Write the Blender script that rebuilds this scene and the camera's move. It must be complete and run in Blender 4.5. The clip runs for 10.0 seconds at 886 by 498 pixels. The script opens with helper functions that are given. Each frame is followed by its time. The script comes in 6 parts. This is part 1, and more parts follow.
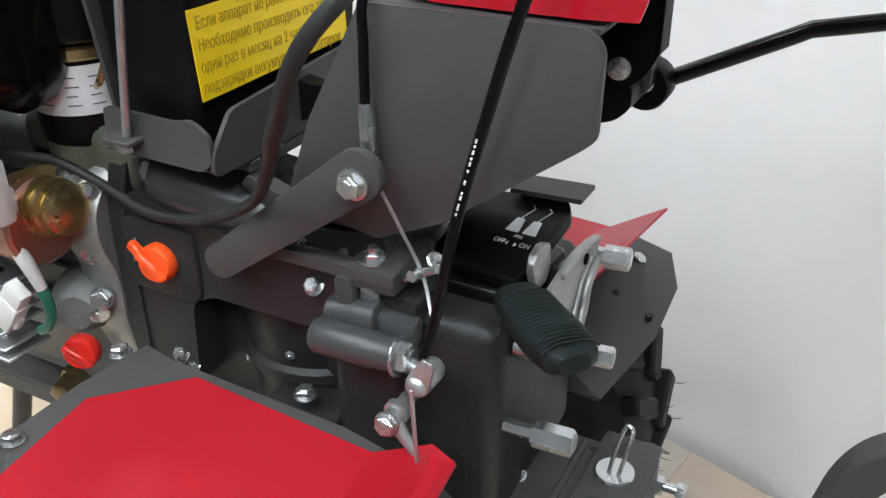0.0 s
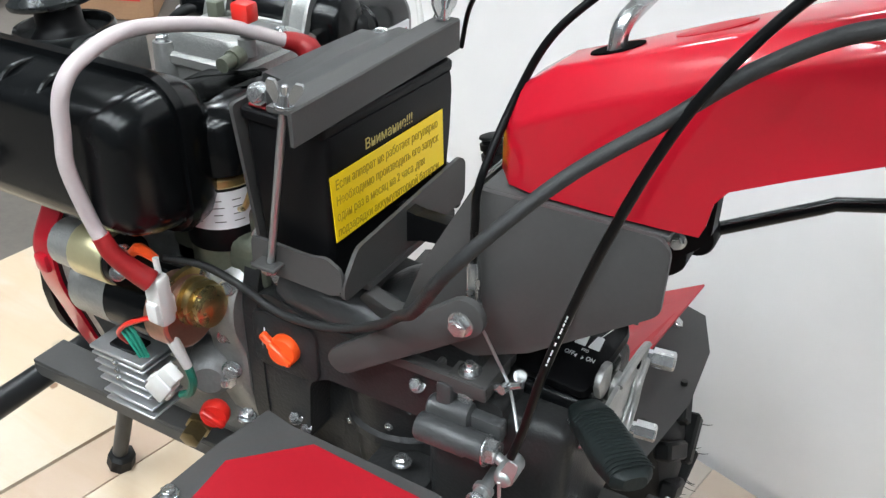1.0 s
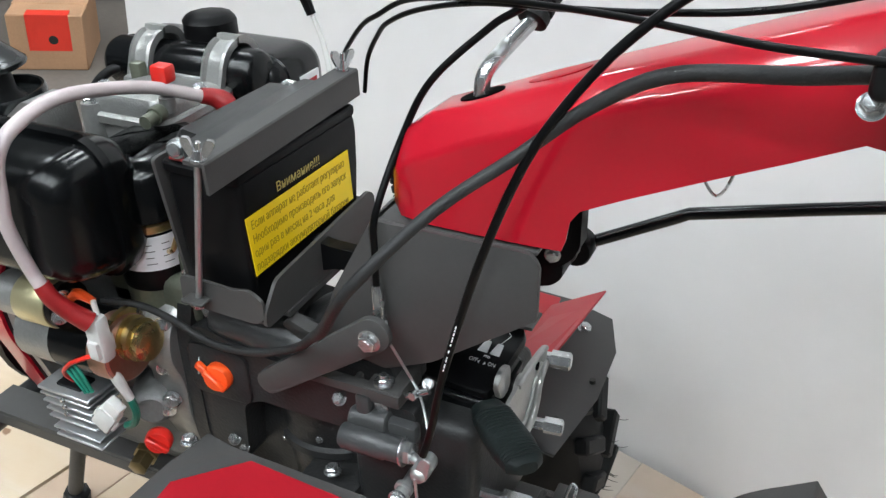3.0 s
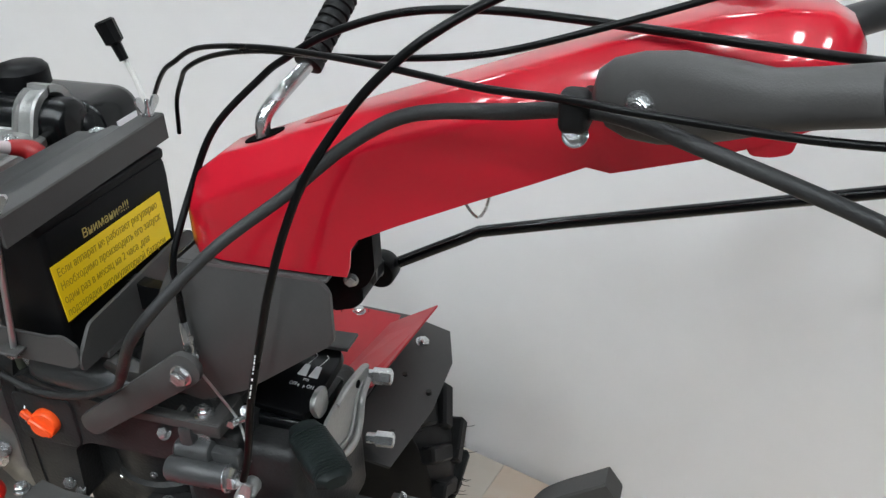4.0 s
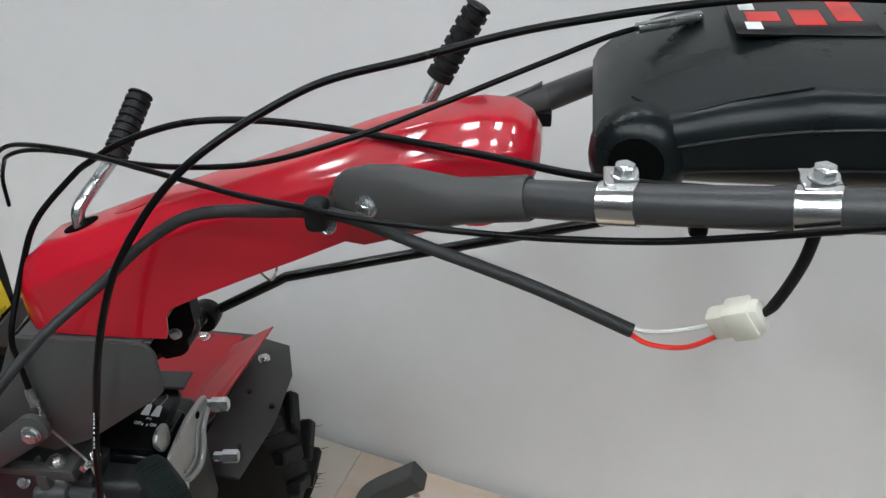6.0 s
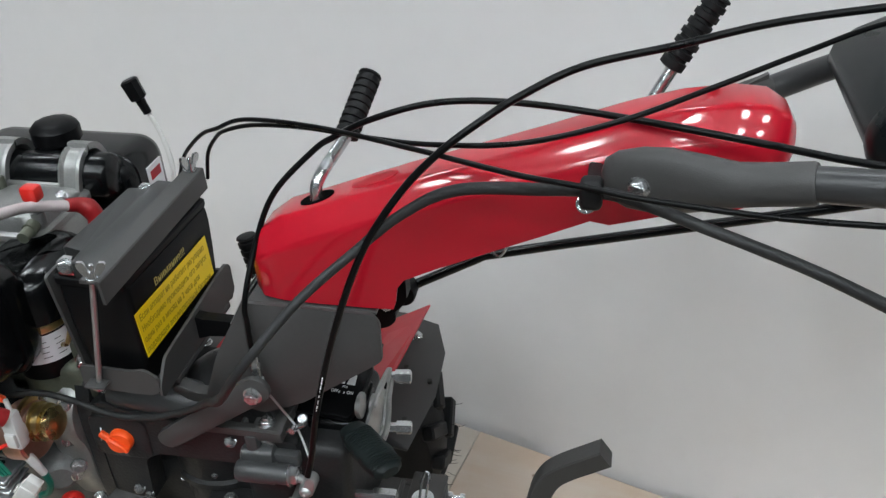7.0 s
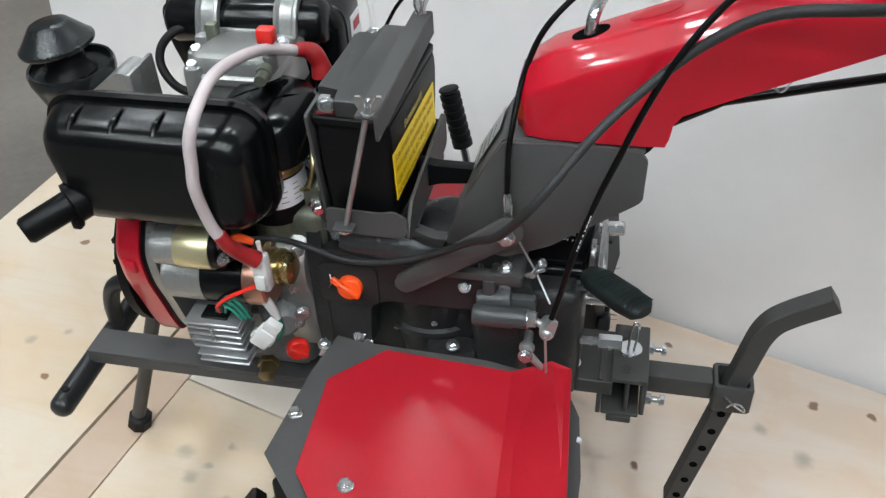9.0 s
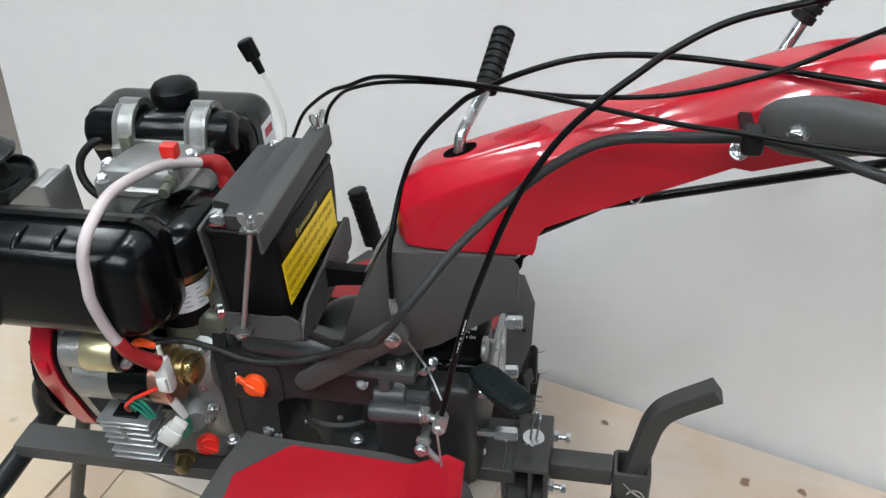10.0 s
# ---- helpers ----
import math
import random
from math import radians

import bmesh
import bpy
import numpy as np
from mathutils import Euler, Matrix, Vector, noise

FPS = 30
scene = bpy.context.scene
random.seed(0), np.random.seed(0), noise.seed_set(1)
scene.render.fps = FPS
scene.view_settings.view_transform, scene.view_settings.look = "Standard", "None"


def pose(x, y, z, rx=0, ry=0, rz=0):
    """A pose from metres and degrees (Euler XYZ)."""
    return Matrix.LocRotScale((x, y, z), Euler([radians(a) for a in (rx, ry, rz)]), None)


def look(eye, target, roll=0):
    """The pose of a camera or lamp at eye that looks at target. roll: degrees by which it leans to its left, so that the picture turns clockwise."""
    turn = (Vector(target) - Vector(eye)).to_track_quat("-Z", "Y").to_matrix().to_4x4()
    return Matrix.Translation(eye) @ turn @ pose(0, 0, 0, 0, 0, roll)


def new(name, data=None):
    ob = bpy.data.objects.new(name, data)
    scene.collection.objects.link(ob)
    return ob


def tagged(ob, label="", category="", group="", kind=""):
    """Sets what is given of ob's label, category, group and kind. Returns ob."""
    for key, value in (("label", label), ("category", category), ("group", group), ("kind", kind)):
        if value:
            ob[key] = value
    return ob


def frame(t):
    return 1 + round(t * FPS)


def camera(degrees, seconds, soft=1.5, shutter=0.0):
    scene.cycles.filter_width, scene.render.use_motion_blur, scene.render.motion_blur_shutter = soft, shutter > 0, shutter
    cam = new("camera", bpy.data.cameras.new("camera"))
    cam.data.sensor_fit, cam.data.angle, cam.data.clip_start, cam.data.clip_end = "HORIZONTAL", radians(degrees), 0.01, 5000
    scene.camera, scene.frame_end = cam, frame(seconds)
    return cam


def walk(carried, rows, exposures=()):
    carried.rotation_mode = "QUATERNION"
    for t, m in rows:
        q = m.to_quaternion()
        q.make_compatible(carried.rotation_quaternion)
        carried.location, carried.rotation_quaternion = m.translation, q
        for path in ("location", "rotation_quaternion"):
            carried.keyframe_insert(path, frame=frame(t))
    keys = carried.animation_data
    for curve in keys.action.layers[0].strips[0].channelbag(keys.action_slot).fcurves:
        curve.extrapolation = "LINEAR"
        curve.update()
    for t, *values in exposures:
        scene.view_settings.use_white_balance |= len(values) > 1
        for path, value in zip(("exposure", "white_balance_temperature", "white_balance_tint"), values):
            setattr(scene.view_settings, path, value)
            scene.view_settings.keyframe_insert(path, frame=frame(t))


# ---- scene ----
cam = camera(52.9, 10.0, soft=1.4)
PATH = [
    (0, (0.425, -0.539, 1.0238), (-0.2818, 1.0083, -0.028), 6.25),
    (0.5, (0.3934, -0.571, 1.1603), (-0.3135, 0.9272, 0.0398), 7.04),
    (1, (0.3802, -0.616, 1.2144), (-0.3297, 0.8589, 0.0652), 7.40),
    (1.5, (0.3717, -0.654, 1.237), (-0.3383, 0.8214, 0.0885), 7.50),
    (2, (0.382, -0.669, 1.2554), (-0.3309, 0.8161, 0.1212), 7.03),
    (2.2, (0.3922, -0.67, 1.2577), (-0.3192, 0.8198, 0.1287), 6.64),
    (3.3, (0.4805, -0.666, 1.2866), (-0.1048, 0.9082, 0.2006), 5.17),
    (3.5, (0.4981, -0.666, 1.2954), (-0.0453, 0.9288, 0.2178), 5.14),
    (4, (0.555, -0.67, 1.3205), (0.1166, 0.9737, 0.2687), 5.21),
    (4.5, (0.6086, -0.683, 1.3408), (0.2593, 0.9898, 0.3017), 5.38),
    (5, (0.6577, -0.706, 1.3985), (0.4165, 0.976, 0.3437), 5.41),
    (5.2, (0.6735, -0.713, 1.4244), (0.4644, 0.9638, 0.3546), 5.48),
    (6.3, (0.6229, -0.767, 1.4891), (0.465, 0.8976, 0.3918), 4.52),
    (6.5, (0.5907, -0.786, 1.4874), (0.4087, 0.8763, 0.3902), 4.82),
    (7, (0.4699, -0.809, 1.4798), (0.224, 0.8288, 0.3586), 4.99),
    (7.5, (0.2848, -0.831, 1.4416), (0.0265, 0.7583, 0.2553), 6.16),
    (8, (0.1971, -0.863, 1.4197), (-0.0863, 0.6904, 0.1922), 5.97),
    (8.5, (0.1894, -0.885, 1.4112), (-0.0651, 0.6347, 0.1361), 6.14),
    (9, (0.2049, -0.901, 1.4031), (-0.0161, 0.6048, 0.1055), 5.26),
    (9.5, (0.2387, -0.91, 1.4137), (0.0423, 0.6061, 0.1242), 5.08),
    (10, (0.3292, -0.89, 1.4886), (0.0934, 0.6986, 0.2967), 4.34),
]
EXPOSURES = [(0, 0.44), (0.5, 0.51), (1.0, 0.52), (2.0, 0.44), (3.5, 0.20), (5.0, -0.14), (6.5, -0.27), (7.5, -0.07), (8.5, 0.12), (10.0, 0.11)]
walk(cam, [(t, look(eye, target, roll)) for t, eye, target, roll in PATH], EXPOSURES)

# ---- light ----
world = bpy.data.worlds.new("world")
scene.world = world
world.use_nodes = True
world.node_tree.nodes["Background"].inputs[0].default_value = (0.80, 0.86, 1.0, 1)
world.node_tree.nodes["Background"].inputs[1].default_value = 0.02
scene.view_settings.exposure = 0.0
LAMP = 68.0


# ---- materials ----
def material(name, color, rough=0.5, metal=0.0, coat=0.0, vary=0.12, scale=40.0, bump=0.0, bump_scale=300.0, rough_vary=0.12, stain=None, spec=0.5, coat_rough=0.06):
    """Principled surface with a coarse and a fine variation of colour and gloss, and a fine relief."""
    m = bpy.data.materials.new(name)
    m.use_nodes = True
    nt = m.node_tree
    b = nt.nodes["Principled BSDF"]
    b.inputs["Metallic"].default_value = metal
    b.inputs["Specular IOR Level"].default_value = spec
    b.inputs["Coat Weight"].default_value = coat
    b.inputs["Coat Roughness"].default_value = coat_rough
    co = nt.nodes.new("ShaderNodeTexCoord")
    fine = nt.nodes.new("ShaderNodeTexNoise")
    fine.inputs["Scale"].default_value = scale * 6
    fine.inputs["Detail"].default_value = 4
    coarse = nt.nodes.new("ShaderNodeTexNoise")
    coarse.inputs["Scale"].default_value = scale * 0.35
    coarse.inputs["Detail"].default_value = 6
    nt.links.new(co.outputs["Object"], fine.inputs["Vector"])
    nt.links.new(co.outputs["Object"], coarse.inputs["Vector"])
    add = nt.nodes.new("ShaderNodeMath")
    add.operation = "MULTIPLY_ADD"
    nt.links.new(fine.outputs["Fac"], add.inputs[0])
    add.inputs[1].default_value = 0.45
    nt.links.new(coarse.outputs["Fac"], add.inputs[2])
    ramp = nt.nodes.new("ShaderNodeMapRange")
    ramp.inputs["From Min"].default_value, ramp.inputs["From Max"].default_value = 0.45, 1.0
    nt.links.new(add.outputs[0], ramp.inputs["Value"])
    mix = nt.nodes.new("ShaderNodeMix")
    mix.data_type = "RGBA"
    lo = [max(0, c * (1 - vary)) for c in color]
    hi = [min(1, c * (1 + vary)) for c in color]
    if stain:
        hi = stain
    mix.inputs["A"].default_value, mix.inputs["B"].default_value = (*lo, 1), (*hi, 1)
    nt.links.new(ramp.outputs["Result"], mix.inputs["Factor"])
    nt.links.new(mix.outputs["Result"], b.inputs["Base Color"])
    rr = nt.nodes.new("ShaderNodeMapRange")
    rr.inputs["To Min"].default_value, rr.inputs["To Max"].default_value = max(0.03, rough - rough_vary), min(1, rough + rough_vary)
    nt.links.new(coarse.outputs["Fac"], rr.inputs["Value"])
    nt.links.new(rr.outputs["Result"], b.inputs["Roughness"])
    if bump:
        bn = nt.nodes.new("ShaderNodeTexNoise")
        bn.inputs["Scale"].default_value = bump_scale
        bn.inputs["Detail"].default_value = 3
        nt.links.new(co.outputs["Object"], bn.inputs["Vector"])
        bp = nt.nodes.new("ShaderNodeBump")
        bp.inputs["Strength"].default_value = bump
        bp.inputs["Distance"].default_value = 0.002
        nt.links.new(bn.outputs["Fac"], bp.inputs["Height"])
        nt.links.new(bp.outputs["Normal"], b.inputs["Normal"])
    return m


GREY = material("grey_powder_coat", (0.057, 0.055, 0.054), 0.50, bump=0.10, bump_scale=700, vary=0.10, spec=0.28)
GREY_GLOSS = material("grey_gloss_paint", (0.036, 0.036, 0.037), 0.36, bump=0.05, bump_scale=500, spec=0.40)
RED = material("red_gloss_paint", (0.45, 0.005, 0.018), 0.36, coat=0.85, vary=0.04, rough_vary=0.05, bump=0.02, bump_scale=30, spec=0.2, coat_rough=0.09)
RED_SHEET = material("red_sheet_paint", (0.36, 0.009, 0.018), 0.40, coat=0.14, vary=0.05, bump=0.04, bump_scale=40, spec=0.2, coat_rough=0.24)
BLACK = material("black_gloss_paint", (0.0030, 0.0034, 0.0038), 0.22, vary=0.25, bump=0.05, bump_scale=90, spec=0.28)
BLACK_TUBE = material("black_painted_tube", (0.014, 0.0145, 0.0155), 0.36, vary=0.15, bump=0.06, bump_scale=300, spec=0.4)
CABLE_SHEATH = material("black_cable_sheath", (0.0036, 0.0037, 0.0040), 0.30, vary=0.2, bump=0.05, bump_scale=300, spec=0.14)
HITCH_GREY = material("dark_grey_hitch_paint", (0.043, 0.0415, 0.040), 0.50, vary=0.12, bump=0.10, bump_scale=600, spec=0.26)
CAP_PLASTIC = material("smooth_black_plastic", (0.010, 0.0115, 0.012), 0.26, vary=0.2, bump=0.04, bump_scale=300, spec=0.45)
LID_PLASTIC = material("satin_black_plastic", (0.024, 0.0245, 0.0245), 0.38, vary=0.15, bump=0.06, bump_scale=600, spec=0.5)
CONSOLE_PLASTIC = material("glossy_black_plastic", (0.0060, 0.0082, 0.0088), 0.30, vary=0.2, bump=0.05, bump_scale=500, spec=0.22)
PLASTIC = material("black_plastic", (0.0045, 0.0045, 0.005), 0.40, vary=0.2, bump=0.06, bump_scale=600, spec=0.13)
RUBBER = material("black_rubber", (0.006, 0.006, 0.0065), 0.55, vary=0.25, bump=0.15, bump_scale=500, spec=0.25)
GREEN_RUBBER = material("dark_pedal_rubber", (0.007, 0.011, 0.011), 0.6, vary=0.2, bump=0.2, bump_scale=300, spec=0.25)
CASTING = material("grey_painted_casting", (0.020, 0.020, 0.0205), 0.44, bump=0.30, bump_scale=260, vary=0.22, spec=0.28)
ALLOY = material("cast_aluminium", (0.33, 0.33, 0.32), 0.38, metal=0.72, bump=0.30, bump_scale=350, vary=0.14)
LINK_GREY = material("grey_link_paint", (0.044, 0.045, 0.046), 0.36, bump=0.2, bump_scale=260, vary=0.15, spec=0.45)
BLOCK_ALLOY = material("grey_cast_block", (0.19, 0.19, 0.19), 0.5, metal=0.35, bump=0.3, bump_scale=350, vary=0.2)
OLIVE_ALLOY = material("olive_cast_alloy", (0.16, 0.17, 0.13), 0.42, metal=0.5, bump=0.2, bump_scale=300, vary=0.2)
FIN_ALLOY = material("extruded_aluminium", (0.47, 0.48, 0.49), 0.35, metal=0.75, vary=0.06)
ZINC = material("zinc_plated_steel", (0.56, 0.57, 0.575), 0.25, metal=0.95, vary=0.14, scale=120)
BAND_STEEL = material("polished_band_steel", (0.66, 0.65, 0.64), 0.22, metal=1.0, vary=0.08, scale=60)
STEEL = material("galvanised_steel", (0.40, 0.41, 0.41), 0.36, metal=0.75, vary=0.12, scale=90)
GOLD = material("yellow_passivated_steel", (0.58, 0.44, 0.20), 0.30, metal=0.95, vary=0.18, scale=70)
PALE_GOLD = material("pale_gold_can", (0.62, 0.56, 0.34), 0.32, metal=0.8, vary=0.06)
BRONZE = material("dull_bronze", (0.24, 0.18, 0.09), 0.38, metal=0.85, vary=0.2, scale=70)
TAPE = material("black_cloth_tape", (0.019, 0.019, 0.0195), 0.55, vary=0.2, bump=0.25, bump_scale=420, spec=0.35)
COPPER = material("copper_band", (0.55, 0.30, 0.22), 0.33, metal=0.9, vary=0.15)
WHITE_HOSE = material("white_cable_sleeve", (0.50, 0.43, 0.43), 0.5, vary=0.05)
WHITE_PLASTIC = material("white_nylon", (0.62, 0.61, 0.59), 0.4, vary=0.05)
CREAM_PLASTIC = material("cream_nylon", (0.66, 0.63, 0.54), 0.4, vary=0.06)
RED_RUBBER = material("red_rubber_boot", (0.30, 0.010, 0.012), 0.5, vary=0.15)
RED_PLASTIC = material("red_plastic", (0.62, 0.020, 0.014), 0.35, vary=0.06)
ORANGE = material("orange_plastic", (0.85, 0.085, 0.012), 0.38, vary=0.06)
YELLOW = material("yellow_sticker", (0.86, 0.60, 0.006), 0.42, vary=0.03)
PAPER = material("white_sticker", (0.74, 0.74, 0.76), 0.45, vary=0.03)
HOLE_BLACK = material("dark_opening", (0.003, 0.003, 0.003), 0.9, vary=0.0, spec=0.02)
INK = material("black_ink", (0.012, 0.012, 0.010), 0.5, vary=0.0)
FADED_INK = material("brown_ink", (0.43, 0.275, 0.008), 0.55, vary=0.1)
YELLOW_INK = material("yellow_print", (0.42, 0.33, 0.10), 0.5, vary=0.05)
WHITE_INK = material("white_print", (0.75, 0.75, 0.75), 0.5, vary=0.02)
RED_WIRE = material("red_wire", (0.70, 0.025, 0.015), 0.4, vary=0.05)
GREEN_WIRE = material("green_wire", (0.010, 0.16, 0.11), 0.4, vary=0.05)
WALL_PAINT = material("white_wall_panel", (0.735, 0.715, 0.715), 0.55, vary=0.03, scale=3.0, bump=0.03, bump_scale=80, spec=0.3)
# greys of the unseen walls and ceiling, set by how they reflect in the machine
UNSEEN_WALL = material("unseen_wall_grey", (0.08, 0.08, 0.083), 0.8, vary=0.08, scale=3, spec=0.2)
UNSEEN_CEILING = material("unseen_ceiling_grey", (0.20, 0.20, 0.20), 0.8, vary=0.03, scale=4, spec=0.2)
CONCRETE = material("grey_concrete", (0.108, 0.092, 0.079), 0.62, vary=0.22, scale=9, bump=0.2, bump_scale=120)
CARDBOARD = material("brown_cardboard", (0.36, 0.20, 0.11), 0.75, vary=0.15, scale=20)
RED_CARD = material("red_printed_card", (0.62, 0.032, 0.016), 0.5, vary=0.08)
DARK_WOOD = material("dark_shelf_wood", (0.09, 0.06, 0.045), 0.6, vary=0.3, scale=15)
PAPER_CONE = material("white_plastic_sheet", (0.72, 0.72, 0.74), 0.4, vary=0.05)


KNOTS = ((0.447, 0.203, 0.013), (0.513, 0.548, 0.010), (0.817, 0.452, 0.015), (0.931, 0.452, 0.012), (-0.85, 0.51, 0.011), (0.62, -0.06, 0.014), (-0.72, 0.12, 0.009), (-0.58, -0.62, 0.012), (1.3, 0.12, 0.013))
STAINS = ((-0.38, 0.02, 0.026), (-0.35, -0.03, 0.020), (-0.30, 0.05, 0.014), (-0.325, 0.0, 0.012), (-0.27, -0.06, 0.016), (0.78, 0.30, 0.030), (0.70, 0.36, 0.022), (-0.80, 0.20, 0.018), (-0.74, 0.24, 0.013))


def wood_material(name, pale, warm, dark):
    """Sanded spruce plywood: broad pale and warm bands, faint grain, a few knots and grey stains."""
    m = bpy.data.materials.new(name)
    m.use_nodes = True
    nt = m.node_tree
    link = nt.links.new
    b = nt.nodes["Principled BSDF"]
    b.inputs["Specular IOR Level"].default_value = 0.3
    co = nt.nodes.new("ShaderNodeTexCoord")

    def noise(stretch, scale, detail, distort=0.0):
        mp = nt.nodes.new("ShaderNodeMapping")
        mp.inputs["Scale"].default_value = stretch
        mp.inputs["Rotation"].default_value = (0, 0, radians(11))
        link(co.outputs["Object"], mp.inputs["Vector"])
        n = nt.nodes.new("ShaderNodeTexNoise")
        n.inputs["Scale"].default_value, n.inputs["Detail"].default_value, n.inputs["Distortion"].default_value = scale, detail, distort
        link(mp.outputs[0], n.inputs["Vector"])
        return n.outputs["Fac"]

    def blend(fac, a, c, kind="MIX"):
        mx = nt.nodes.new("ShaderNodeMix")
        mx.data_type, mx.blend_type = "RGBA", kind
        link(fac, mx.inputs["Factor"])
        for sock, v in (("A", a), ("B", c)):
            if isinstance(v, tuple):
                mx.inputs[sock].default_value = (*v, 1)
            else:
                link(v, mx.inputs[sock])
        return mx.outputs["Result"]

    def spread(v, lo, hi, to_lo=0.0, to_hi=1.0):
        r = nt.nodes.new("ShaderNodeMapRange")
        r.interpolation_type = "SMOOTHSTEP"
        for key, val in (("From Min", lo), ("From Max", hi), ("To Min", to_lo), ("To Max", to_hi)):
            r.inputs[key].default_value = val
        link(v, r.inputs["Value"])
        return r.outputs["Result"]

    band = noise((0.9, 3.2, 1), 2.2, 4, 0.8)
    grain = noise((1.0, 13, 1), 3.0, 5, 1.2)
    cloud = noise((1.6, 1.9, 1), 3.6, 5, 0.4)
    fleck = noise((6, 60, 1), 4.0, 3)
    col = blend(spread(band, 0.36, 0.66), pale, warm)
    col = blend(spread(grain, 0.45, 0.80, 0, 0.16), col, dark)
    col = blend(spread(cloud, 0.50, 0.72, 0, 0.55), col, tuple(c * k for c, k in zip(warm, (0.95, 0.88, 0.80))))
    col = blend(spread(fleck, 0.60, 0.85, 0, 0.12), col, dark)
    warp = nt.nodes.new("ShaderNodeTexNoise")
    warp.inputs["Scale"].default_value = 28
    link(co.outputs["Object"], warp.inputs["Vector"])
    bend = nt.nodes.new("ShaderNodeVectorMath")
    bend.operation = "MULTIPLY_ADD"
    link(warp.outputs["Color"], bend.inputs[0])
    bend.inputs[1].default_value = (0.03, 0.02, 0)
    link(co.outputs["Object"], bend.inputs[2])
    for spots, tone, soft in ((KNOTS, (0.17, 0.075, 0.035), 0.55), (STAINS, (0.27, 0.24, 0.19), 0.15)):
        for x, y, r in spots:
            d = nt.nodes.new("ShaderNodeVectorMath")
            d.operation = "DISTANCE"
            link(bend.outputs[0], d.inputs[0])
            d.inputs[1].default_value = (x + 0.015, y + 0.010, 0.0)
            col = blend(spread(d.outputs["Value"], r * soft, r, 0.85 if spots is KNOTS else 0.6, 0.0), col, tone)
    link(col, b.inputs["Base Color"])
    b.inputs["Roughness"].default_value = 0.5
    bp = nt.nodes.new("ShaderNodeBump")
    bp.inputs["Strength"].default_value, bp.inputs["Distance"].default_value = 0.08, 0.002
    link(grain, bp.inputs["Height"])
    link(bp.outputs["Normal"], b.inputs["Normal"])
    return m


WOOD = wood_material("spruce_plywood", (0.545, 0.460, 0.365), (0.535, 0.415, 0.295), (0.43, 0.312, 0.212))
ROSY_WOOD = wood_material("rosy_plywood", (0.65, 0.548, 0.465), (0.63, 0.495, 0.390), (0.52, 0.385, 0.285))
PALE_WOOD = wood_material("pale_plywood", (0.62, 0.555, 0.49), (0.60, 0.525, 0.45), (0.50, 0.42, 0.34))
STRIP_WOOD = wood_material("pinkish_plywood", (0.46, 0.345, 0.265), (0.44, 0.32, 0.235), (0.35, 0.245, 0.17))


def glow_material():
    m = bpy.data.materials.new("lamp_diffuser")
    m.use_nodes = True
    b = m.node_tree.nodes["Principled BSDF"]
    b.inputs["Base Color"].default_value = (0.9, 0.9, 0.9, 1)
    b.inputs["Emission Color"].default_value = (0.895, 0.98, 1.02, 1)
    b.inputs["Emission Strength"].default_value = LAMP
    return m


GLOW = glow_material()


# ---- mesh tools ----
def V(*a):
    return Vector(a)


def box(bm, lo, hi, bevel=0.0, seg=2, m=None):
    lo, hi = Vector(lo), Vector(hi)
    r = bmesh.ops.create_cube(bm, size=1.0, matrix=Matrix.Translation((lo + hi) / 2) @ Matrix.Diagonal((*(hi - lo), 1)))
    vs = r["verts"]
    if bevel:
        es = list({e for v in vs for e in v.link_edges})
        out = bmesh.ops.bevel(bm, geom=es, offset=bevel, segments=seg, affect="EDGES", profile=0.5)
        vs = list({v for f in out["faces"] for v in f.verts} | {v for v in vs if v.is_valid})
    if m is not None:
        bmesh.ops.transform(bm, matrix=m, verts=[v for v in vs if v.is_valid])
    return bm


def ring_faces(bm, rings, caps=True, closed=True):
    """Joins rings of points, each of the same count, into one skin."""
    made = [[bm.verts.new(p) for p in ring] for ring in rings]
    n = len(made[0])
    for a, b in zip(made, made[1:]):
        for i in range(n if closed else n - 1):
            j = (i + 1) % n
            bm.faces.new((a[i], a[j], b[j], b[i]))
    if caps:
        bm.faces.new(made[0][::-1])
        bm.faces.new(made[-1])
    return bm


def basis(d):
    d = Vector(d).normalized()
    up = V(0, 0, 1) if abs(d.z) < 0.9 else V(0, 1, 0)
    a = up.cross(d).normalized()
    return a, d.cross(a)


def turned(bm, p0, p1, profile, seg=24):
    """A turned body along p0 to p1: profile of (share of the length, radius)."""
    p0, p1 = Vector(p0), Vector(p1)
    a, b = basis(p1 - p0)
    rings = []
    for s, r in profile:
        c = p0.lerp(p1, s)
        rings.append([c + r * (math.cos(t) * a + math.sin(t) * b) for t in (2 * math.pi * i / seg for i in range(seg))])
    return ring_faces(bm, rings)


def rod(bm, p0, p1, r, seg=16, chamfer=0.0):
    n = (Vector(p1) - Vector(p0)).length
    c = min(chamfer / n, 0.4) if chamfer else 0
    prof = [(0, r - chamfer), (c, r), (1 - c, r), (1, r - chamfer)] if c else [(0, r), (1, r)]
    return turned(bm, p0, p1, prof, seg)


def smooth_path(pts, sub=6):
    p = [Vector(q) for q in pts]
    if len(p) < 3:
        return p
    q = [2 * p[0] - p[1], *p, 2 * p[-1] - p[-2]]
    out = []
    for i in range(1, len(q) - 2):
        for k in range(sub):
            t = k / sub
            a, b, c, d = q[i - 1], q[i], q[i + 1], q[i + 2]
            out.append(0.5 * (2 * b + (c - a) * t + (2 * a - 5 * b + 4 * c - d) * t * t + (3 * b - a - 3 * c + d) * t**3))
    out.append(p[-1])
    return out


